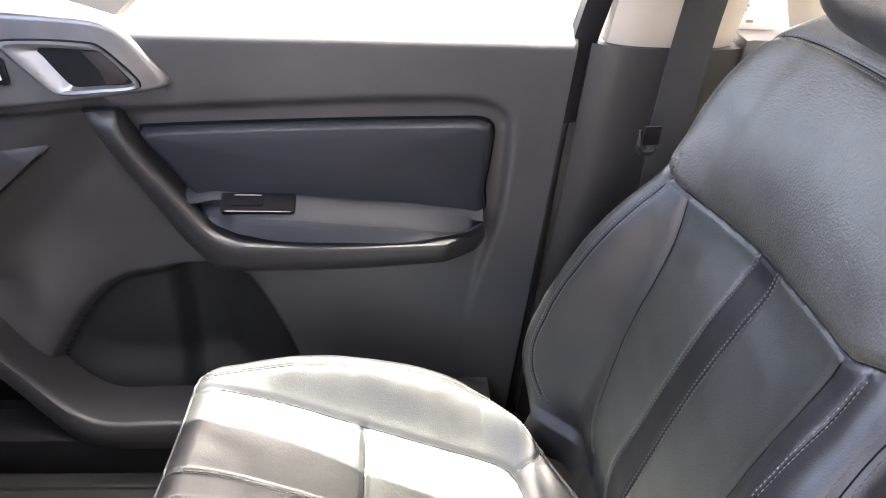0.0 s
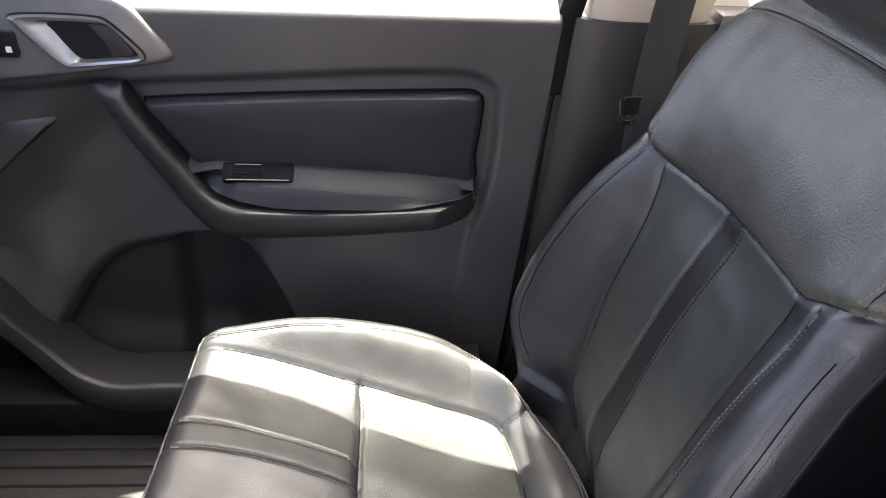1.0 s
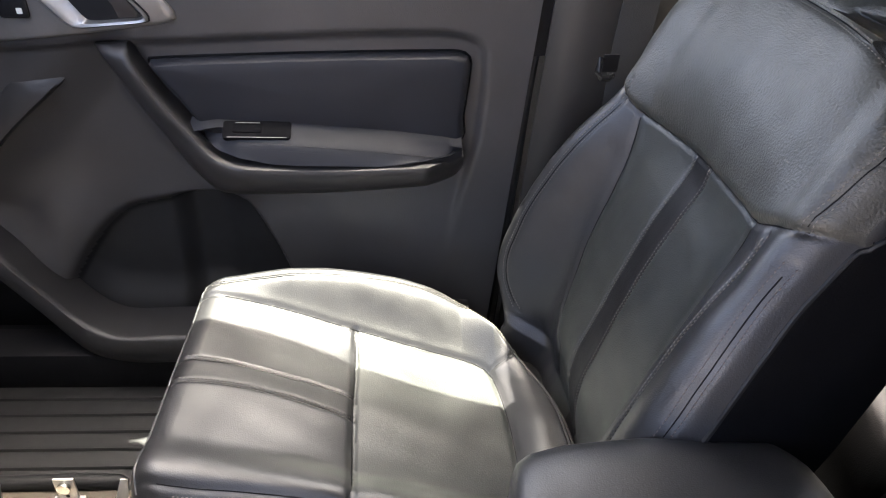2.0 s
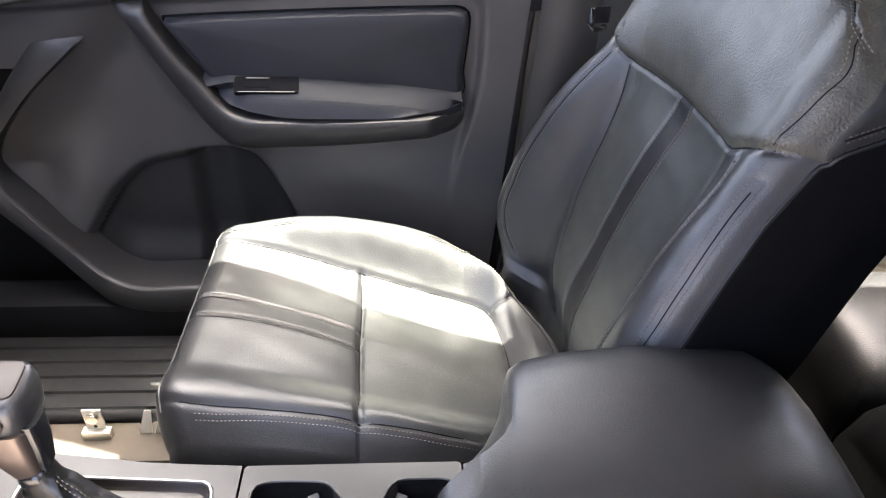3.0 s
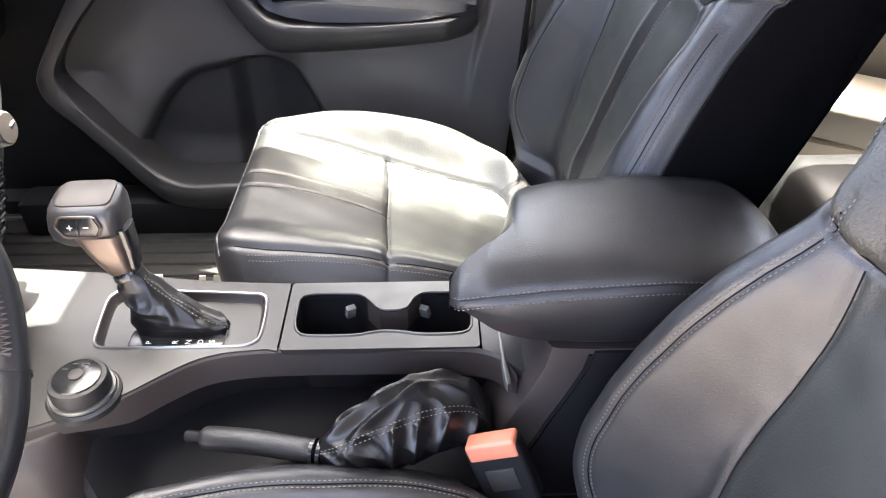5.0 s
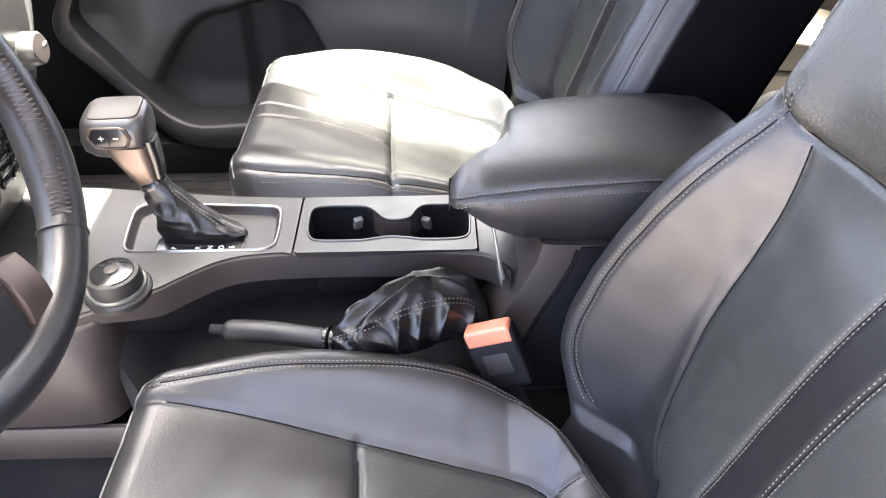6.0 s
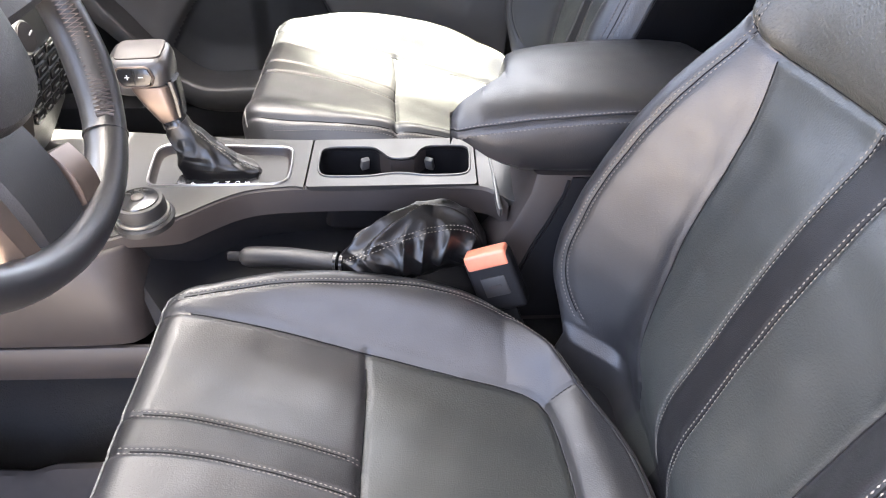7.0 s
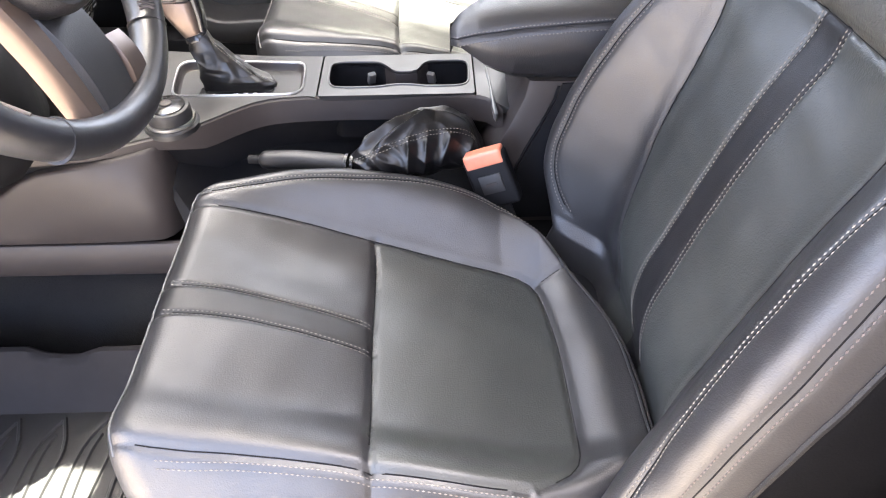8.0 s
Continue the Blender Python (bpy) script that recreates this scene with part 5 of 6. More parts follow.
# shift gate panel: flat top in front of the cup holders
plate_pts = [(-0.1005, far_y(-0.1)), (-0.1005, -0.0975)] + [(x, y + 0.004) for x, y in NEAR_EDGE[::-1] if -0.60 < x < -0.105] + [(-0.60, far_y(-0.60))] + [(x, far_y(x) - 0.001) for x in np.linspace(-0.55, -0.15, 9)]
gate_outer = smooth_curve([(-0.312, -0.070), (-0.308, -0.084), (-0.296, -0.090), (-0.25, -0.091), (-0.17, -0.091), (-0.137, -0.090), (-0.126, -0.085), (-0.121, -0.074), (-0.121, -0.04), (-0.124, -0.012), (-0.130, -0.003),
                           (-0.142, 0.000), (-0.21, 0.005), (-0.295, 0.011), (-0.309, 0.009), (-0.318, -0.003), (-0.317, -0.03)], N, True)
gc = gate_outer.mean(0)
gate_inner = gc + (gate_outer - gc) * (0.915, 0.86)
part("shift_panel", holed_plate(plate_pts, [tuple(p) for p in gate_outer], TOP + 0.001, 0.007), PLASTIC, console, "dark plastic panel round the shifter")
rows = []
for k, z in ((1.004, -0.002), (1.002, 0.0026), (0.992, 0.0036), (0.975, 0.0032), (0.968, 0.0010)):
    rows.append([(x, y, TOP + z) for x, y in gc + (gate_outer - gc) * (k, 1 - (1 - k) * 1.7)])
part("gate_frame", skin(rows, cap=False), SATIN, console, "satin silver frame round the shifter")
rows = []
for k, z in ((0.966, 0.0012), (0.945, -0.003), (0.925, -0.008), (0.90, -0.0095)):
    rows.append([(x, y, TOP + z) for x, y in gc + (gate_outer - gc) * (k, 1 - (1 - k) * 1.7)])
part("gate_slope", skin(rows, cap=False), PLASTIC_GREY, console, "sloping inner edge of the shifter frame")
part("gate_plate", slab([tuple(p) for p in gate_inner], TOP - 0.014, TOP - 0.009), PLASTIC, console)
slot = part("gate_slot", slab(rounded(-0.275, -0.165, -0.0795, -0.050, 0.006), TOP - 0.012, TOP - 0.0075, 0.001), GLOSS, console, "black strip with gear letters")
for ch, x in (("P", -0.252), ("R", -0.222), ("N", -0.207), ("D", -0.193), ("S", -0.180)):
    cu = bpy.data.curves.new("letter", "FONT")
    cu.body, cu.size, cu.extrude, cu.align_x = ch, 0.0095, 0.0002, "CENTER"
    tmp = new("letter_tmp", cu)
    me = bpy.data.meshes.new_from_object(tmp.evaluated_get(bpy.context.evaluated_depsgraph_get()))
    bpy.data.objects.remove(tmp)
    me.materials.clear()
    me.materials.append(WHITE)
    lt = new("gear_letter", me)
    lt.parent = slot
    lt.matrix_basis = pose(x + 0.004, -0.0735, TOP - 0.0068, 0, 0, 90)
# panel between shifter area and rear of console, under the armrest
part("rear_plate", slab([(0.130, 0.017), (0.130, -0.10), (0.150, -0.112), (0.168, -0.130), (0.20, -0.140), (0.44, -0.140), (0.44, 0.05), (0.20, 0.05)], TOP - 0.012, TOP - 0.001, 0.003), PLASTIC, console)
blade = smooth_curve([(0.1465, -0.02), (0.1495, -0.065), (0.1503, -0.104), (0.1506, -0.135), (0.1522, -0.154), (0.1555, -0.1555), (0.1572, -0.151), (0.1560, -0.13), (0.1545, -0.104), (0.1527, -0.06), (0.149, -0.02)], 44, True)
part("end_trim", slab([tuple(p) for p in blade], TOP - 0.008, TOP + 0.0025, 0.0015), KNOB, console, "thin silver tongue of trim at the end of the console")

# shifter: gaiter, stem, knob
shifter = thing("gear_shifter", "automatic gear lever with leather gaiter and satin trim", "gear lever", (-0.22, -0.045, TOP))
def ring(cx, cy, cz, rx, ry, tilt=0.0, n=48, p=0.8, tilt_y=0.0):
    a = np.linspace(0, 2 * math.pi, n, endpoint=False)
    x = rx * np.sign(np.cos(a)) * np.abs(np.cos(a))**p
    y = ry * np.sign(np.sin(a)) * np.abs(np.sin(a))**p
    return np.stack([cx + x, cy + y, cz + x * tilt + y * tilt_y], 1)


def creases(a, u, folds):
    """Sharp leather folds: each a crest that wanders round the sack as it climbs. (angle, drift, width, height, from, to)."""
    f = 0 * a
    for a0, k, w, h, u0, u1 in folds:
        d = np.abs((a - a0 - k * u + math.pi) % (2 * math.pi) - math.pi)
        fade = np.clip((u - u0) / 0.12, 0, 1) * np.clip((u1 - u) / 0.12, 0, 1)
        f = f + h * fade * np.exp(-np.abs(d / (w * 0.62))**1.5)
    return f


FOLDS = [(-2.6, 1.3, 0.50, 0.20, 0.0, 0.8), (-1.9, 1.6, 0.42, 0.24, 0.05, 0.75), (-1.2, 1.2, 0.40, 0.22, 0.12, 0.9), (-0.55, 0.7, 0.45, 0.22, 0.0, 0.7), (-2.9, 2.6, 0.45, 0.20, 0.35, 1.0), (0.4, 0.5, 0.5, 0.15, 0.1, 0.9),
         (1.5, 0.8, 0.6, 0.15, 0.1, 0.9), (2.6, 0.8, 0.6, 0.15, 0.1, 0.9), (-1.6, -1.2, 0.40, 0.18, 0.45, 0.95)]
R = []
us = np.linspace(0, 1, 70)
cxs, cys = np.interp(us, [0, 0.12, 0.35, 0.6, 0.85, 1], [0.0025, 0.0, -0.012, -0.028, -0.042, -0.047]), np.interp(us, [0, 0.5, 1], [-0.002, 0.003, 0.012])
czs = np.interp(us, [0, 0.12, 0.35, 0.6, 0.85, 1], [-0.010, 0.003, 0.018, 0.034, 0.054, 0.067])
rxs, rys = np.interp(us, [0, 0.12, 0.35, 0.6, 0.85, 1], [0.057, 0.054, 0.041, 0.027, 0.0175, 0.0150]), np.interp(us, [0, 0.3, 0.7, 1], [0.0205, 0.021, 0.0175, 0.0150])
tls = np.interp(us, [0, 0.15, 0.4, 0.7, 1], [0.0, -0.12, -0.30, -0.05, 0.30])
for u, cx, cy, cz, rx, ry, tl in zip(us, cxs, cys, czs, rxs, rys, tls):
    g = ring(0, 0, 0, rx, ry, tl, 160, 0.75)
    a = np.arctan2(g[:, 1] / ry, g[:, 0] / rx)
    f = 0.95 + 0.95 * creases(a, u, FOLDS) * min(1, 5 * u + 0.1)
    R.append(np.stack([cx + g[:, 0] * f, cy + g[:, 1] * f, cz + g[:, 2] + 0.010 * (f - 1)], 1))
gaiter = part("gaiter", skin(R), GAITER, shifter, "creased black leather gaiter")
R9 = np.array(R)
for col in (150, 156):
    line = smooth_curve(R9[6::6, col], 60)
    tagged(part("gaiter_stitching", stitches(line + (0.0008, -0.0008, 0.0010), np.tile([0.6, -0.4, 0.7], (60, 1))), THREAD, gaiter), kind="stuff")
part("collar", skin([ring(-0.0480, 0.012, 0.063, 0.0158, 0.0158, 0.3), ring(-0.0495, 0.0125, 0.068, 0.0153, 0.0153, 0.3), ring(-0.0505, 0.013, 0.071, 0.0140, 0.0140, 0.3)]), GLOSS, shifter)
R = [ring(-0.0505, 0.013, 0.067, 0.0130, 0.0130, 0.15, p=0.6), ring(-0.056, 0.016, 0.080, 0.0165, 0.0160, 0.1, p=0.55), ring(-0.062, 0.021, 0.095, 0.0215, 0.0195, 0.0, p=0.5), ring(-0.070, 0.028, 0.116, 0.027, 0.022, 0.0, p=0.5)]
part("stem_trim", skin(R), BRONZE, shifter, "satin bronze stem trim")
part("stem_back", skin([ring(-0.039, 0.016, 0.074, 0.006, 0.011, 0.2, p=0.6), ring(-0.040, 0.022, 0.096, 0.007, 0.013, 0.1, p=0.6), ring(-0.044, 0.028, 0.120, 0.008, 0.014, 0.0, p=0.6)]), GLOSS, shifter, "black rear side of the stem")
TY = 0.16
R = [ring(-0.0800, 0.036, 0.1040, 0.026, 0.020, -0.06, p=0.6, tilt_y=TY), ring(-0.0820, 0.037, 0.1065, 0.034, 0.026, -0.05, p=0.55, tilt_y=TY), ring(-0.0830, 0.038, 0.1130, 0.0395, 0.0295, -0.03, p=0.52, tilt_y=TY), ring(-0.0830, 0.039, 0.1240, 0.0410, 0.0305, 0.0, p=0.5, tilt_y=TY),
     ring(-0.0820, 0.040, 0.1370, 0.0400, 0.0298, 0.02, p=0.5, tilt_y=TY), ring(-0.0820, 0.041, 0.1460, 0.0375, 0.0275, 0.03, p=0.5, tilt_y=TY), ring(-0.0820, 0.041, 0.1505, 0.0335, 0.0235, 0.03, p=0.5, tilt_y=TY), ring(-0.0820, 0.041, 0.1520, 0.024, 0.016, 0.03, p=0.5, tilt_y=TY)]
knob = part("knob", skin(R), mat("knob_leather", (0.026, 0.025, 0.026), 0.34, grain=0.15, grain_scale=900, spec=0.7), shifter, "dark grey moulded shift knob")
part("knob_cap", skin([ring(-0.0800, 0.042, 0.1495, 0.030, 0.0205, 0.03, p=0.35, tilt_y=TY), ring(-0.0800, 0.042, 0.1530, 0.030, 0.0205, 0.03, p=0.35, tilt_y=TY), ring(-0.0800, 0.042, 0.1538, 0.028, 0.0185, 0.03, p=0.35, tilt_y=TY)]), PLASTIC_GREY, knob, "smooth grey cap on top of the knob")
BT = pose(-0.083, 0.0095, 0.1300, 80, 0, 0)
HEX = [(-0.0205, 0.001), (-0.0165, 0.0095), (-0.013, 0.011), (0.0125, 0.011), (0.0165, 0.0095), (0.0205, -0.001), (0.0165, -0.0095), (0.013, -0.011), (-0.0105, -0.011), (-0.0145, -0.0095)]
btn = part("shift_button", turned(slab([(x * 1.08, y * 1.0) for x, y in HEX], -0.006, 0.0015, 0.001), BT), GLOSS, knob, "black plus and minus button")
part("button_rim", turned(tube([(x * 1.2, y * 1.14, 0.0012) for x, y in HEX + HEX[:1]], 0.0012, 8), BT), BRONZE, btn, "bronze rim round the button")
part("button_split", turned(box(-0.0004, 0.0004, -0.009, 0.009, 0.001, 0.0019, 0), BT), DARK, btn, smooth=False)
part("button_mark", turned(joined(box(-0.0115, -0.0055, -0.0005, 0.0005, 0.001, 0.0021, 0), box(-0.0090, -0.0080, -0.0030, 0.0030, 0.001, 0.0021, 0), box(0.0055, 0.0115, -0.0005, 0.0005, 0.001, 0.0021, 0)), BT), WHITE, btn, smooth=False)

# four-wheel-drive dial
dial = thing("drive_dial", "round black drive mode dial on the console", "dial", (-0.285, -0.158, TOP))
def disc(profile, n=40):
    a = np.linspace(0, 2 * math.pi, n, endpoint=False)
    return skin([np.stack([r * np.cos(a), r * np.sin(a), np.full(n, z)], 1) for r, z in profile])


part("base_ring", disc([(0.043, -0.004), (0.043, 0.004), (0.040, 0.007), (0.036, 0.007)]), PLASTIC, dial)
part("silver_ring", disc([(0.0375, 0.006), (0.0385, 0.009), (0.0375, 0.012), (0.034, 0.012)]), KNOB, dial, "thin silver ring round the dial")
part("grip", disc([(0.0335, 0.008), (0.0345, 0.014), (0.0345, 0.026), (0.0325, 0.031), (0.029, 0.032)]), RUBBER, dial, "black turning grip")
cap = part("cap", disc([(0.028, 0.0315), (0.027, 0.034), (0.02, 0.0355), (0.01, 0.036)]), GLOSS, dial, "glossy dial cap")
part("centre_button", disc([(0.0085, 0.0355), (0.0085, 0.0375), (0.007, 0.038)]), PLASTIC_GREY, cap)
for a in (50, 90, 130):
    part("dial_mark", turned(box(-0.0035, 0.0035, -0.0008, 0.0008, 0.0352, 0.0364, 0), pose(0.0185 * math.cos(radians(a + 20)), 0.0185 * math.sin(radians(a + 20)), 0)), PLASTIC_GREY, cap, smooth=False)

# parking brake
dial.location, dial.scale = (-0.290, -0.157, TOP), (0.87, 0.87, 0.9)

# lever
brake = thing("parking_brake", "black parking brake lever with creased leather gaiter", "hand brake", (0, 0, 0))
grip_path = smooth_curve([(-0.178, -0.172, 0.378), (-0.165, -0.175, 0.379), (-0.12, -0.186, 0.386), (-0.08, -0.196, 0.389), (-0.048, -0.204, 0.391)], 24)
part("grip", tube(grip_path, np.interp(np.linspace(0, 1, 24), [0, 0.03, 0.1, 0.5, 0.95, 1], [0.006, 0.0115, 0.0135, 0.0135, 0.0125, 0.010]), 14), PILLAR_TRIM, brake, "black moulded grip")
part("release_button", tube([(-0.193, -0.169, 0.376), (-0.176, -0.173, 0.378)], 0.0065, 12), DARK, brake)
for q in (0.0, 0.008):
    c = np.array([-0.052 + q, -0.203 - q * 0.2, 0.391])
    part("collar_ring", tube([c, c + (0.004, -0.001, 0.0003)], 0.0145, 14), GLOSS, brake)
# gaiter: a sack from the grip's end up to the console, with sharp pulled folds (along 0..1, degrees round, at both ends; width, height)
PULLS = ((0.05, 78, 0.55, 112, 0.0075, 0.0105), (0.22, 58, 0.66, 98, 0.0070, 0.0110), (0.03, 46, 0.13, 5, 0.0050, 0.0070), (0.16, 40, 0.26, -25, 0.0060, 0.0075), (0.44, 44, 0.36, -20, 0.0065, 0.0085),
         (0.56, 40, 0.46, -30, 0.0070, 0.0090), (0.74, 46, 0.58, -20, 0.0070, 0.0090), (0.93, 48, 0.74, -15, 0.0070, 0.0085), (0.55, 108, 0.92, 60, 0.0080, 0.0085), (0.30, 120, 0.80, 130, 0.0090, 0.0090),
         (0.10, 100, 0.30, 150, 0.0070, 0.0070), (0.90, 90, 1.0, 20, 0.0060, 0.0060))
R = []
ax = smooth_curve([(-0.046, -0.204, 0.388), (-0.015, -0.199, 0.390), (0.03, -0.182, 0.394), (0.078, -0.162, 0.396), (0.120, -0.150, 0.386), (0.142, -0.145, 0.358)], 130)
rad = np.interp(np.linspace(0, 1, 130), [0, 0.04, 0.14, 0.32, 0.50, 0.72, 0.90, 1], [0.0120, 0.020, 0.032, 0.043, 0.047, 0.045, 0.042, 0.032])
a = np.linspace(0, 2 * math.pi, 220, endpoint=False)
deg = (np.degrees(a) + 90) % 360 - 90
for i, (c, r) in enumerate(zip(ax, rad)):
    u = i / 129
    bump = np.zeros(220)
    for u0, a0, u1, a1, wd, ht in PULLS:
        px, py = u * 0.21, np.radians(deg) * 0.042
        ax_, ay_, bx_, by_ = u0 * 0.21, math.radians(a0) * 0.042, u1 * 0.21, math.radians(a1) * 0.042
        t_ = np.clip(((px - ax_) * (bx_ - ax_) + (py - ay_) * (by_ - ay_)) / ((bx_ - ax_)**2 + (by_ - ay_)**2), 0, 1)
        dd = np.hypot(px - ax_ - t_ * (bx_ - ax_), py - ay_ - t_ * (by_ - ay_))
        bump = np.maximum(bump, ht * np.exp(-np.abs(dd / wd)**1.35) * (1 - (2 * t_ - 1)**6 * 0.7))
    wrinkle = np.array([noise.noise(Vector((u * 7.0, math.cos(q) * 1.3, math.sin(q) * 1.3 + u * 3))) for q in a])
    rr = r * 0.88 + (bump + 0.0030 * (1 - np.abs(wrinkle) * 2.2)) * min(1, 7 * u + 0.05) * min(1, (1.04 - u) * 7)
    R.append(np.stack([c[0] - 0.25 * rr * np.sin(a), c[1] - 0.85 * rr * np.cos(a), c[2] + rr * np.sin(a)], 1))
gt = part("gaiter", skin(R), GAITER, brake, "creased shiny black leather gaiter")
Rg = np.array(R)
for col in (27, 32):
    ln = smooth_curve(Rg[1:-6:5, col], 80)
    tagged(part("gaiter_stitching", stitches(ln + (0, -0.0014, 0.0012), np.tile([0, -0.8, 0.6], (80, 1))), THREAD, gt), kind="stuff")

# belt buckles
buckle = thing("belt_buckle", "black seat belt buckle with orange release button beside the driver's seat", "buckle", (0.135, -0.205, 0.40))
m = pose(0, 0, 0, -12, -24, -10)
part("housing", turned(box(-0.030, 0.030, -0.012, 0.012, -0.075, 0.004, 0.006, 3), m), DARK, buckle, "black plastic buckle housing")
part("release_button", turned(box(-0.027, 0.027, -0.0132, 0.0105, -0.012, 0.009, 0.004, 3), m), ORANGE, buckle, "orange release button")
part("face_panel", turned(box(-0.016, 0.016, -0.0135, -0.011, -0.052, -0.024, 0.0015), m), PILLAR_TRIM, buckle)
part("face_mark", turned(box(-0.008, 0.008, -0.0142, -0.0132, -0.040, -0.036, 0.0), m), PLASTIC_GREY, buckle, smooth=False)
part("stalk", turned(box(-0.012, 0.012, -0.003, 0.003, -0.20, -0.074, 0.002), m), DARK, buckle)
buckle2 = copy_thing(buckle, pose(0.17, 0.085, 0.335, 0, 0, 0))
tagged(buckle2, "black seat belt buckle with orange button beside the passenger seat")

# armrest
armrest = thing("armrest_box", "padded black leather centre armrest with a sewn edge", "armrest", (0, 0, 0))
def arm_section(x):
    u = (x - 0.092) / (0.50 - 0.092)
    near = np.interp(x, [0.092, 0.10, 0.13, 0.20, 0.35, 0.44, 0.462], [-0.124, -0.134, -0.140, -0.142, -0.145, -0.142, -0.130])
    far = np.interp(x, [0.092, 0.098, 0.120, 0.140, 0.155, 0.162, 0.166, 0.172, 0.185, 0.22, 0.30, 0.41, 0.44, 0.462], [-0.104, -0.090, -0.068, -0.046, -0.018, 0.008, 0.030, 0.044, 0.054, 0.062, 0.066, 0.064, 0.052, 0.030])
    top = knots([0.092, 0.10, 0.12, 0.16, 0.22, 0.30, 0.38, 0.42, 0.445, 0.462], [0.538, 0.548, 0.559, 0.568, 0.574, 0.578, 0.577, 0.570, 0.556, 0.534], x)
    low = np.interp(x, [0.092, 0.109, 0.136, 0.155, 0.177, 0.23, 0.462], [0.530, 0.518, 0.494, 0.484, 0.476, 0.472, 0.472])
    return near, far, top, low


R = []
for x in np.concatenate([np.linspace(0.092, 0.2, 40), np.linspace(0.206, 0.40, 24), np.linspace(0.405, 0.462, 16)]):
    n_, f_, t_, l_ = (float(v) for v in arm_section(x))
    m_ = (n_ + f_) / 2
    k_ = min(1.0, (f_ - n_) / 0.085)
    seam_z = min(t_ - 0.006, np.interp(x, [0.092, 0.10, 0.127, 0.19, 0.25, 0.31, 0.40, 0.462], [0.531, 0.534, 0.543, 0.552, 0.557, 0.561, 0.560, 0.545]))
    g_ = t_ - seam_z
    b_ = min(1.0, 0.15 + (x - 0.092) / 0.07)
    p = [(n_ + 0.030 * k_, l_), (n_ + 0.006 * k_, l_ + 0.004), (n_ - 0.007 * b_, l_ * 0.78 + seam_z * 0.22), (n_ - 0.0105 * b_, l_ * 0.45 + seam_z * 0.55), (n_ - 0.003 - 0.005 * b_, seam_z - 0.008), (n_ - 0.004, seam_z - 0.003), (n_, seam_z), (n_ - 0.003, seam_z + 0.003),
         (n_ - 0.002, seam_z + 0.25 * g_), (n_ + 0.004 * k_, seam_z + 0.52 * g_), (n_ + 0.016 * k_, seam_z + 0.80 * g_), (n_ + 0.034 * k_, seam_z + 0.96 * g_), (n_ + 0.062 * k_, t_), (m_ + 0.02 * k_, t_ - 0.001),
         (f_ - 0.045 * k_, t_ - 0.006), (f_ - 0.026 * k_, t_ - 0.011), (f_ - 0.012 * k_, t_ - 0.018), (f_ - 0.003 * k_, t_ - 0.028), (f_, t_ - 0.042), (f_ - 0.004, l_ + 0.014), (f_ - 0.02 * k_, l_)]
    R.append([(x, a, b) for a, b in p])
lid = part("pad", skin(R), LEATHER, armrest, "padded leather armrest lid")
sl = np.array([[r[6][0], r[6][1] - 0.0045, r[6][2]] for r in R])[1:-2]
nn = np.tile([0, -1, 0.25], (len(sl), 1))
tagged(part("stitching", merge([stitches(sl + (0, 0.0, 0.0055), nn), stitches(sl + (0, -0.0030, -0.0068), nn)]), THREAD, lid), kind="stuff")
R = []
for z, x0, yn in ((0.480, 0.192, -0.148), (0.455, 0.186, -0.153), (0.42, 0.170, -0.158), (0.38, 0.150, -0.163), (0.33, 0.130, -0.166), (0.25, 0.115, -0.168)):
    R.append([(x0, yn + 0.04, z), (x0 + 0.002, yn + 0.008, z), (x0 + 0.006, yn + 0.001, z), (x0 + 0.012, yn - 0.001, z), (x0 + 0.046, yn - 0.003, z), (0.445, yn, z), (0.445, 0.050, z), (x0 + 0.02, 0.058, z), (x0 + 0.004, 0.045, z)])
base = part("base", skin(R), PLASTIC_GREY, armrest, "brown-grey plastic armrest base")
part("base_seam", tube([(x0 + 0.046, yn - 0.003, z) for z, x0, yn in ((0.474, 0.1905, -0.150), (0.455, 0.186, -0.153), (0.42, 0.170, -0.158), (0.38, 0.150, -0.163), (0.33, 0.130, -0.166))], 0.0022, 6), SEAM, base, "dark joint in the armrest base")
part("base_panel", skin([[(x0 + 0.049, yn - 0.0055, z), (x0 + 0.075, yn - 0.0060, z), (0.44, yn - 0.003, z), (0.44, yn + 0.01, z), (x0 + 0.049, yn + 0.01, z)] for z, x0, yn in ((0.478, 0.192, -0.149), (0.455, 0.186, -0.153), (0.42, 0.170, -0.158), (0.38, 0.150, -0.163), (0.33, 0.130, -0.166), (0.26, 0.115, -0.168))]), DARK, base, "black side panel of the armrest base")

# ---- dashboard ----
dash = thing("dashboard", "dark dashboard with a silver-edged centre stack", "dashboard", (0, 0, 0), kind="structure")
R = []
for y in np.linspace(-0.74, 0.70, 48):
    hump = math.exp(-((y + 0.435) / 0.22)**2)
    # Bulge added beside the column to keep the sun off the driver's mat.
    shade_bulge = 0.14 * math.exp(-((y + 0.25) / 0.11)**4)
    back = -0.17 * min(1.0, max(0.0, (y - 0.06) / 0.10))
    R.append([(-1.0, y, 0.50), (-0.62 + 0.10 * hump + shade_bulge + back, y, 0.46), (-0.57 + 0.10 * hump + shade_bulge * 0.9 + back, y, 0.50), (-0.535 + 0.06 * hump + shade_bulge * 0.8 + back, y, 0.60), (-0.525 + shade_bulge * 0.4 + back * 0.8, y, 0.70),
              (-0.54 + back * 0.6, y, 0.80), (-0.58 + back * 0.4, y, 0.87 + 0.02 * hump), (-0.68, y, 0.905 + 0.04 * hump), (-1.0, y, 0.93)])
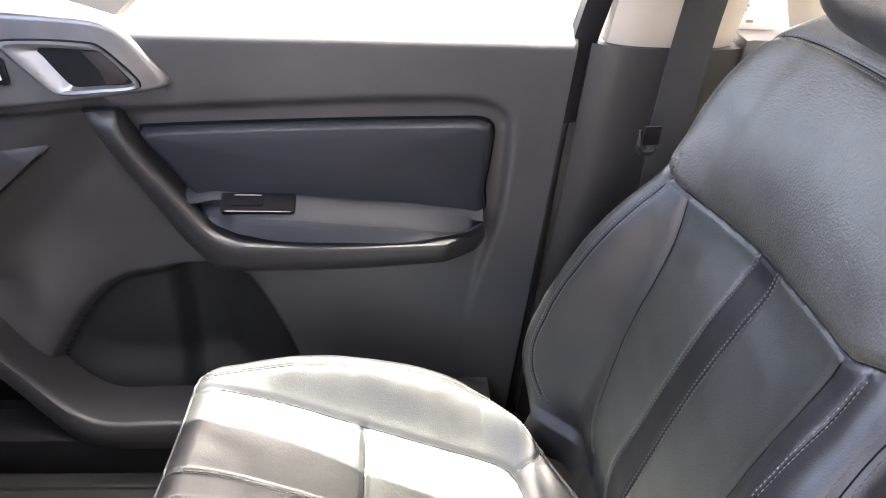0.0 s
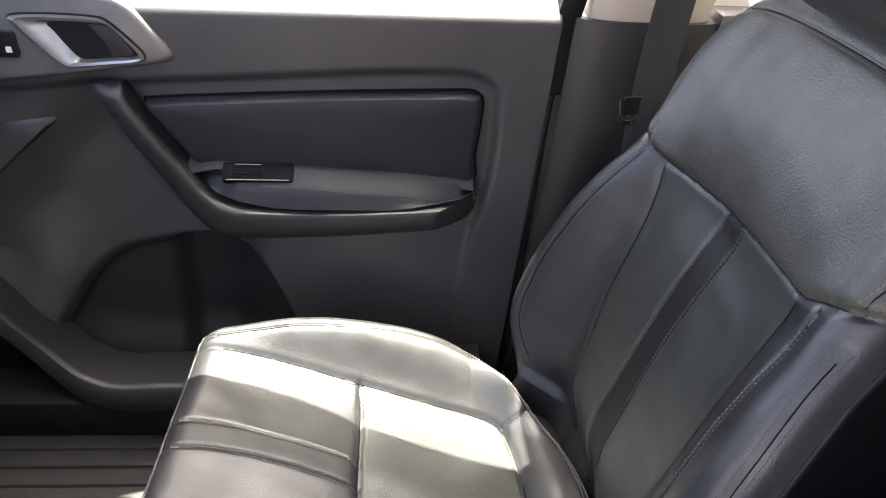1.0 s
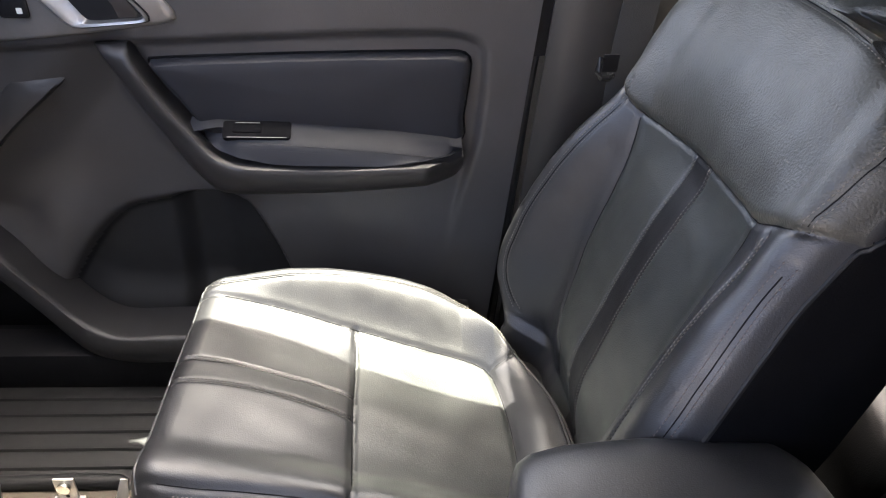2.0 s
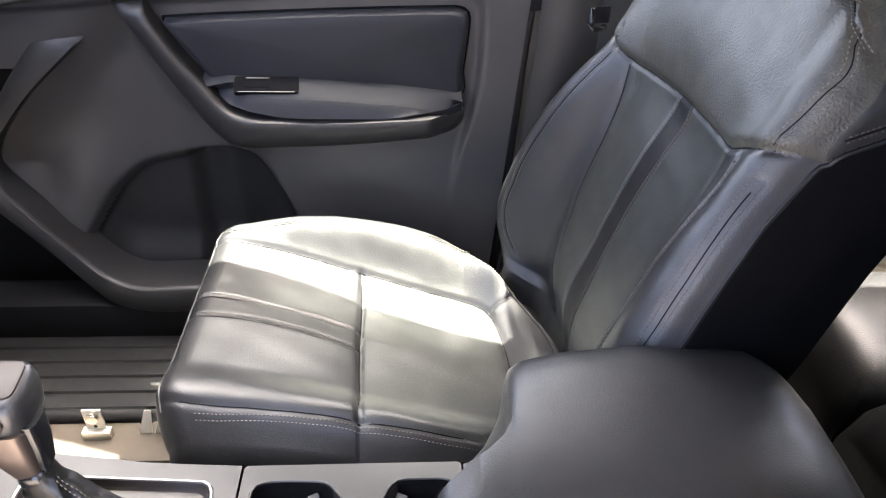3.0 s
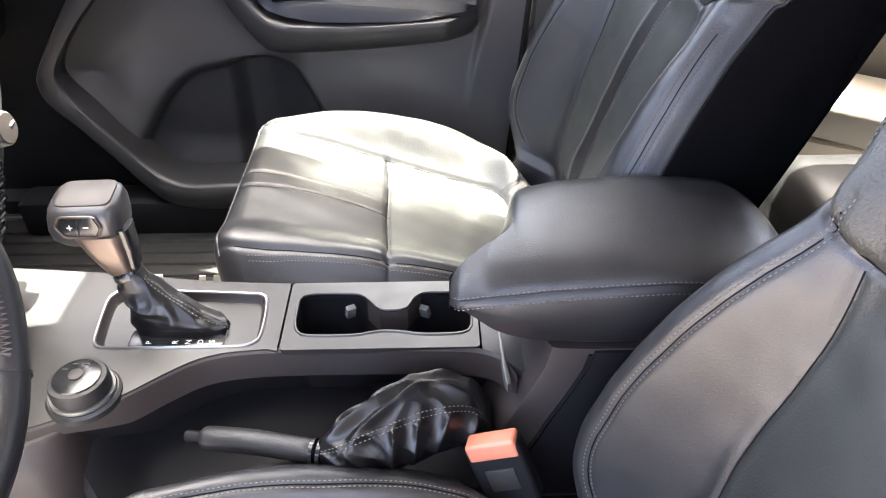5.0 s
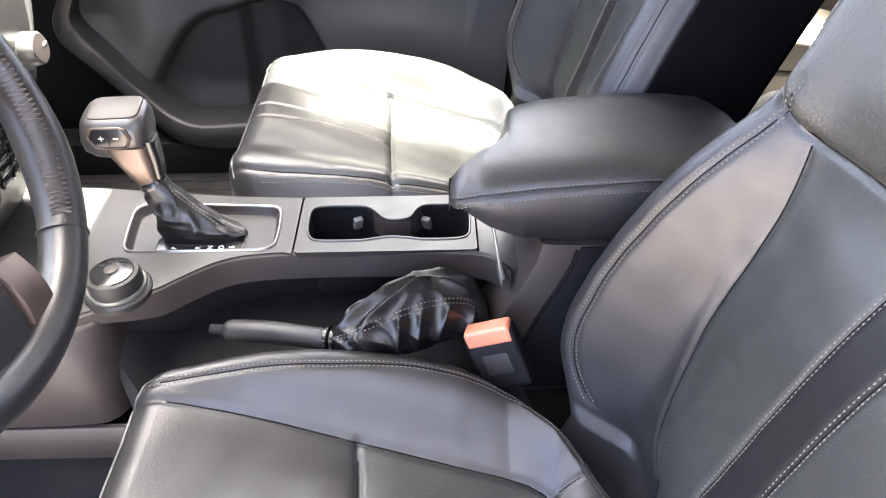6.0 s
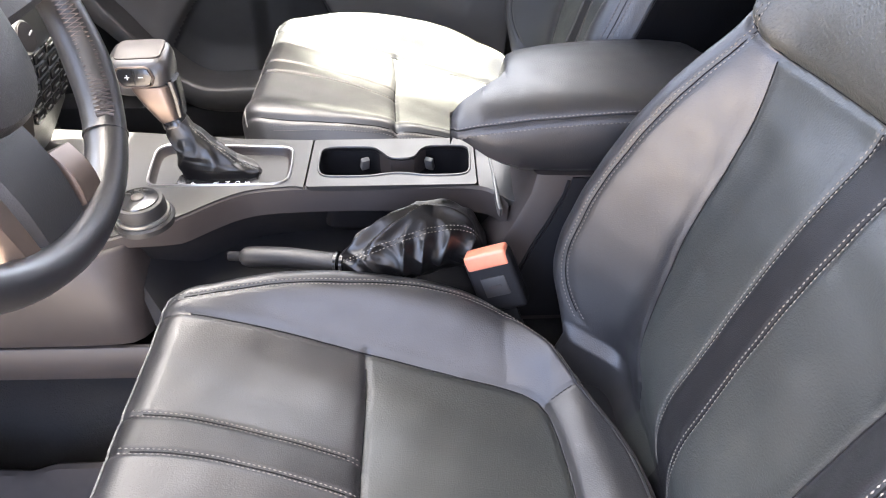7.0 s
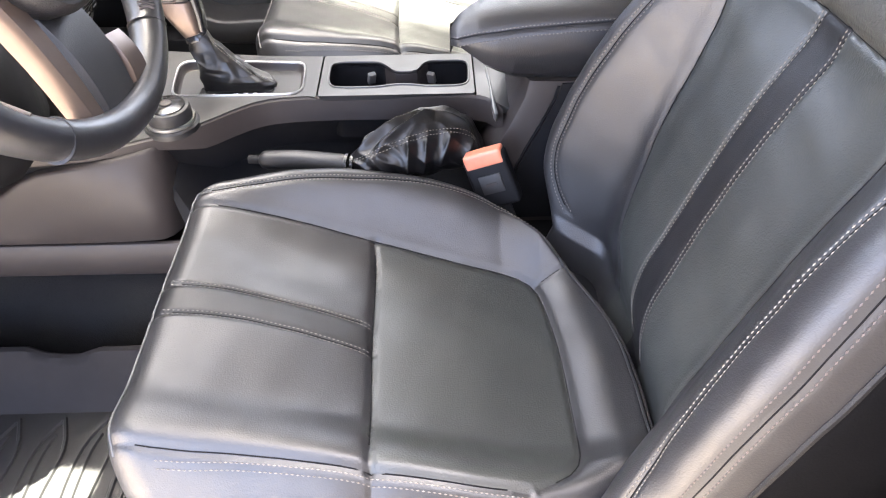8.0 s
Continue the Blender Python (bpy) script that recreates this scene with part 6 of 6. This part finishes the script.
part("body", skin(R), DARK, dash, "dark soft-touch dashboard body")
rows = []
for z, x0 in ((0.44, -0.47), (0.50, -0.432), (0.556, -0.416), (0.62, -0.406), (0.68, -0.406), (0.74, -0.418), (0.80, -0.45), (0.83, -0.49)):
    yr = np.interp(z, [0.44, 0.556, 0.60, 0.711, 0.83], [0.030, 0.038, 0.062, 0.112, 0.130])
    yl = -0.040 - yr
    rows.append([(-0.56, yl, z), (x0 - 0.012, yl, z), (x0 - 0.003, yl + 0.004, z), (x0, yl + 0.015, z), (x0, yr - 0.015, z), (x0 - 0.003, yr - 0.004, z), (x0 - 0.012, yr, z), (-0.56, yr, z)])
stack = part("centre_stack", skin(rows), PLASTIC, dash, "dark centre stack")
for c in (2, 5):
    part("stack_trim", tube(smooth_curve([r[c] for r in rows[2:-1]], 20), np.interp(np.linspace(0, 1, 20), [0, 0.35, 0.5, 1], [0.0012, 0.002, 0.006, 0.007]), 8), KNOB, stack, "silver edge of the centre stack")
for y, z in ((0.046, 0.634), (-0.086, 0.634)):
    KN = pose(-0.409, y, z, 0, 84)
    k = part("climate_knob", turned(disc([(0.0245, 0.0), (0.0240, 0.003), (0.0200, 0.004), (0.0205, 0.008), (0.0190, 0.021), (0.0175, 0.0225)]), KN), KNOB, stack, "silver rotary knob")
    part("knob_face", turned(disc([(0.0172, 0.0222), (0.0165, 0.0235), (0.010, 0.024)]), KN), PLASTIC_GREY, k, "grey knob face")
    part("knob_mark", turned(box(0.004, 0.013, -0.0008, 0.0008, 0.0235, 0.0248, 0), KN @ pose(0, 0, 0, 0, 0, 100)), WHITE, k, smooth=False)
for row in range(5):
    for i in range(4):
        z = 0.592 - row * 0.018
        half = np.interp(z, [0.50, 0.60], [0.048, 0.070])
        b_ = part("stack_button", turned(box(-0.003, 0.003, -half * 0.21, half * 0.21, -0.0065, 0.0065, 0.0015), pose(np.interp(z, [0.50, 0.556, 0.62], [-0.432, -0.416, -0.406]), -0.020 + (i - 1.5) * half * 0.5, z, 0, 10)), GLOSS, stack, "glossy black button")
        part("button_line", turned(box(0.0028, 0.0036, -half * 0.10, half * 0.10, -0.001, 0.001, 0), pose(np.interp(z, [0.50, 0.556, 0.62], [-0.432, -0.416, -0.406]), -0.020 + (i - 1.5) * half * 0.5, z, 0, 10)), CLIP, b_, smooth=False)

# ---- steering wheel ----
wheel = thing("steering_wheel", "black leather steering wheel with satin spoke trims", "steering wheel", (-0.262, -0.435, 0.795))
WT = pose(0, 0, 0, 0, -24, 0) @ pose(0, 0, 0, -8.5, 0, 0)   # turned a little; wheel plane: local y, z; column along x
a = np.linspace(0, 2 * math.pi, 72, endpoint=False)
R = []
for t in a:
    b = np.linspace(0, 2 * math.pi, 14, endpoint=False)
    thumb = 1 + 0.12 * math.exp(-((math.sin(t) + 0.45) / 0.2)**2)
    rr = 0.1715 + 0.0155 * thumb * np.cos(b)
    xx = 0.0175 * thumb * np.sin(b)
    R.append([tuple(WT @ Vector((x, r * math.cos(t), r * math.sin(t)))) for x, r in zip(xx, rr)])
R.append(R[0])
part("rim", skin(R, cap=False), RIM_LEATHER, wheel, "leather-wrapped rim")
for s0, s1 in ((-46, 48), (132, 226)):
    ts = np.radians(np.linspace(s0, s1, 70))
    for ph in (0, 1):
        ln = np.array([tuple(WT @ Vector((0.0168 - 0.0100 * ((i + ph) % 2), (0.1640 - 0.0080 * ((i + ph) % 2)) * math.cos(t), (0.1640 - 0.0080 * ((i + ph) % 2)) * math.sin(t)))) for i, t in enumerate(ts)])
        tagged(part("rim_stitching", tube(ln, 0.0013, 5), DARK_THREAD, wheel, "dark cross stitching inside the rim"), kind="stuff")
for t in (radians(-49), radians(238)):
    part("rim_joint", tube([tuple(WT @ Vector((0.0, 0.1715 * math.cos(t + e), 0.1715 * math.sin(t + e)))) for e in (-0.006, 0.006)], 0.0179, 24), RIM_LEATHER, wheel, "raised seam across the rim")
# hub
hub_out = smooth_curve([(0.0, 0.075), (0.05, 0.066), (0.068, 0.03), (0.064, -0.02), (0.052, -0.066), (0.028, -0.088), (0.0, -0.092), (-0.028, -0.088), (-0.052, -0.066), (-0.064, -0.02), (-0.068, 0.03), (-0.05, 0.066)], 48, True)
R = [[tuple(WT @ Vector((x, y * k, z * k))) for y, z in hub_out] for x, k in ((-0.045, 0.62), (-0.02, 0.82), (0.015, 0.88), (0.026, 0.90), (0.034, 0.85), (0.039, 0.7), (0.041, 0.45), (0.042, 0.2))]
part("hub", skin(R), mat("hub_plastic", (0.030, 0.029, 0.030), 0.40, grain=0.5, grain_scale=650, spec=0.6), wheel, "black padded hub with a pebbled skin")
def spoke(y0, z0, y1, z1, w0, w1, deep=0.010):
    d = Vector((0, y1 - y0, z1 - z0)).normalized()
    n = Vector((0, -d.z, d.y))
    R = []
    for f in np.linspace(0, 1, 8):
        c = Vector((-0.004 + 0.006 * math.sin(f * 3.1), y0 + (y1 - y0) * f, z0 + (z1 - z0) * f))
        w = w0 + (w1 - w0) * f
        R.append([tuple(WT @ (c + n * w * a + Vector((b, 0, 0)))) for a, b in ((1, -deep), (1, 0.004), (0.8, 0.010), (-0.8, 0.010), (-1, 0.004), (-1, -deep))])
    return skin(R)


for y0, z0, y1, z1, w in ((0.07, 0.0, 0.164, 0.004, 0.030), (-0.07, 0.0, -0.164, 0.004, 0.030)):
    part("spoke", spoke(y0, z0, y1, z1, w, w * 0.8), DOOR_SOFT, wheel, "dark side spoke")
part("spoke_trim", spoke(-0.052, -0.010, -0.041, -0.160, 0.0135, 0.0090), BRONZE, wheel, "satin bronze lower spoke")
part("spoke_trim", spoke(0.047, -0.112, 0.042, -0.160, 0.0160, 0.0150, 0.030), BRONZE, wheel, "satin bronze lower spoke")
part("spoke_panel", spoke(0.0, -0.07, 0.0, -0.158, 0.035, 0.031), PILLAR_TRIM, wheel, "black panel between the lower spokes")
part("column", tube([tuple(WT @ Vector((-0.03, 0, 0))), tuple(WT @ Vector((-0.32, 0, 0)))], 0.045, 16), DOOR_SOFT, wheel)

# ---- footwells ----
for y0, y1, label in ((-0.73, -0.30, "black rubber floor mat with raised ribs in the driver's footwell"), (0.25, 0.66, "black rubber floor mat with raised ribs in the passenger footwell")):
    mt = thing("floor_mat", label, "floor mat", (0, 0, 0.077), "floor mats")
    part("sheet", slab(rounded(-0.93, -0.28, y0, y1, 0.05), 0.0, 0.008, 0.003), RUBBER, mt)
    part("rim", tube([(x, y, 0.010) for x, y in rounded(-0.93, -0.28, y0, y1, 0.05) + [(-0.28, y1 - 0.05)]], 0.007, 6), RUBBER, mt)
    if y0 < 0:
        for i in range(-4, 4):
            x = -0.480 + 0.066 * i
            for leg in ([(x, -0.398, 0.009), (x - 0.024, -0.445, 0.009), (x - 0.030, -0.52, 0.009), (x - 0.022, -0.64, 0.009)], [(x, -0.398, 0.009), (x + 0.016, -0.45, 0.009), (x + 0.008, -0.53, 0.009), (x + 0.014, -0.64, 0.009)],
                        [(x - 0.004, -0.425, 0.009), (x - 0.012, -0.46, 0.009), (x - 0.014, -0.53, 0.009), (x - 0.010, -0.62, 0.009)]):
                part("rib", tube(smooth_curve(leg, 14), 0.0036, 6), RUBBER, mt)
    else:
        for i in range(9):
            yy = y0 + 0.05 + i * (y1 - y0 - 0.10) / 8
            part("rib", tube([(x, yy, 0.009) for x in np.linspace(-0.85, -0.33, 6)], 0.0050, 6), RUBBER, mt)
    if y0 < 0:
        xs_ = np.linspace(-0.72, -0.24, 60)
        hs = np.interp(xs_, [-0.72, -0.515, -0.495, -0.45, -0.415, -0.24], [0.108, 0.107, 0.092, 0.088, 0.103, 0.104])
        wall = [[(x, -0.392, 0.004), (x, -0.384, 0.012), (x, -0.358, 0.9 * h), (x, -0.350, h), (x, -0.343, h + 0.001), (x, -0.338, h - 0.004), (x, -0.338, 0.0)] for x, h in zip(xs_, hs)]
        part("raised_edge", skin(wall), mat("mat_edge", (0.014, 0.0128, 0.0132), 0.8, vary=12, spec=0.15), mt, "raised grey edge of the mat")
bracket = thing("seat_bracket", "bare metal seat mount bracket on pale floor trim", "bracket", (0, 0, 0))
part("base", box(-0.52, -0.26, 0.222, 0.300, 0.075, 0.184, 0.006), PALE, bracket, "brown floor ledge by the console")
part("foot", box(-0.414, -0.372, 0.262, 0.276, 0.182, 0.200, 0.002), STEEL, bracket)
tab = part("tab", box(-0.407, -0.379, 0.270, 0.274, 0.195, 0.240, 0.0015), STEEL, bracket, "upright bare steel tab")
part("bolt", tube([(-0.393, 0.271, 0.226), (-0.393, 0.264, 0.226)], 0.0090, 20), CHROME, tab, "round bright bolt head")
part("hole", tube([(-0.393, 0.2705, 0.206), (-0.393, 0.2695, 0.206)], 0.0028, 12), DARK, tab)
part("seat_rail_cover", tube([(-0.52, 0.306, 0.188), (-0.40, 0.306, 0.190), (-0.34, 0.306, 0.188), (-0.318, 0.300, 0.170)], 0.012, 12), DARK, bracket, "black seat rail")
for x0, x1 in ((-0.340, -0.318), (-0.316, -0.290)):
    part("paper_strip", slab([(x0, 0.170), (x1, 0.170), (x1 + 0.010, 0.234), (x0 + 0.022, 0.234)], 0.274, 0.275, 0, 2, "y"), PAPER, bracket, "white strip beside the seat", smooth=False)

# ---- rear bench ----
bench = thing("rear_bench", "black leather rear bench seat, partly in sun", "rear seat", (0, 0, 0))
def cushion_block(x0, x1, y0, y1, z0, z1, puff, n=18):
    R = []
    for u in np.linspace(0, 1, 22):
        e = min(1, math.sqrt(max(0.0, 1 - max(0, (0.14 - u) / 0.14)**2)), math.sqrt(max(0.0, 1 - max(0, (u - 0.86) / 0.14)**2)))
        z = z1 - 0.07 * (1 - e)
        R.append([(x0 + (x1 - x0) * u, y0, z0), (x0 + (x1 - x0) * u, y0, z - 0.03), (x0 + (x1 - x0) * u, y0 + 0.012, z - 0.010), (x0 + (x1 - x0) * u, y0 + 0.035, z)]
                 + [(x0 + (x1 - x0) * u, y0 + 0.035 + (y1 - y0 - 0.07) * k / 8, z + puff * math.sin(math.pi * k / 8)) for k in range(1, 8)]
                 + [(x0 + (x1 - x0) * u, y1 - 0.035, z), (x0 + (x1 - x0) * u, y1 - 0.012, z - 0.010), (x0 + (x1 - x0) * u, y1, z - 0.03), (x0 + (x1 - x0) * u, y1, z0)])
    return skin(R)


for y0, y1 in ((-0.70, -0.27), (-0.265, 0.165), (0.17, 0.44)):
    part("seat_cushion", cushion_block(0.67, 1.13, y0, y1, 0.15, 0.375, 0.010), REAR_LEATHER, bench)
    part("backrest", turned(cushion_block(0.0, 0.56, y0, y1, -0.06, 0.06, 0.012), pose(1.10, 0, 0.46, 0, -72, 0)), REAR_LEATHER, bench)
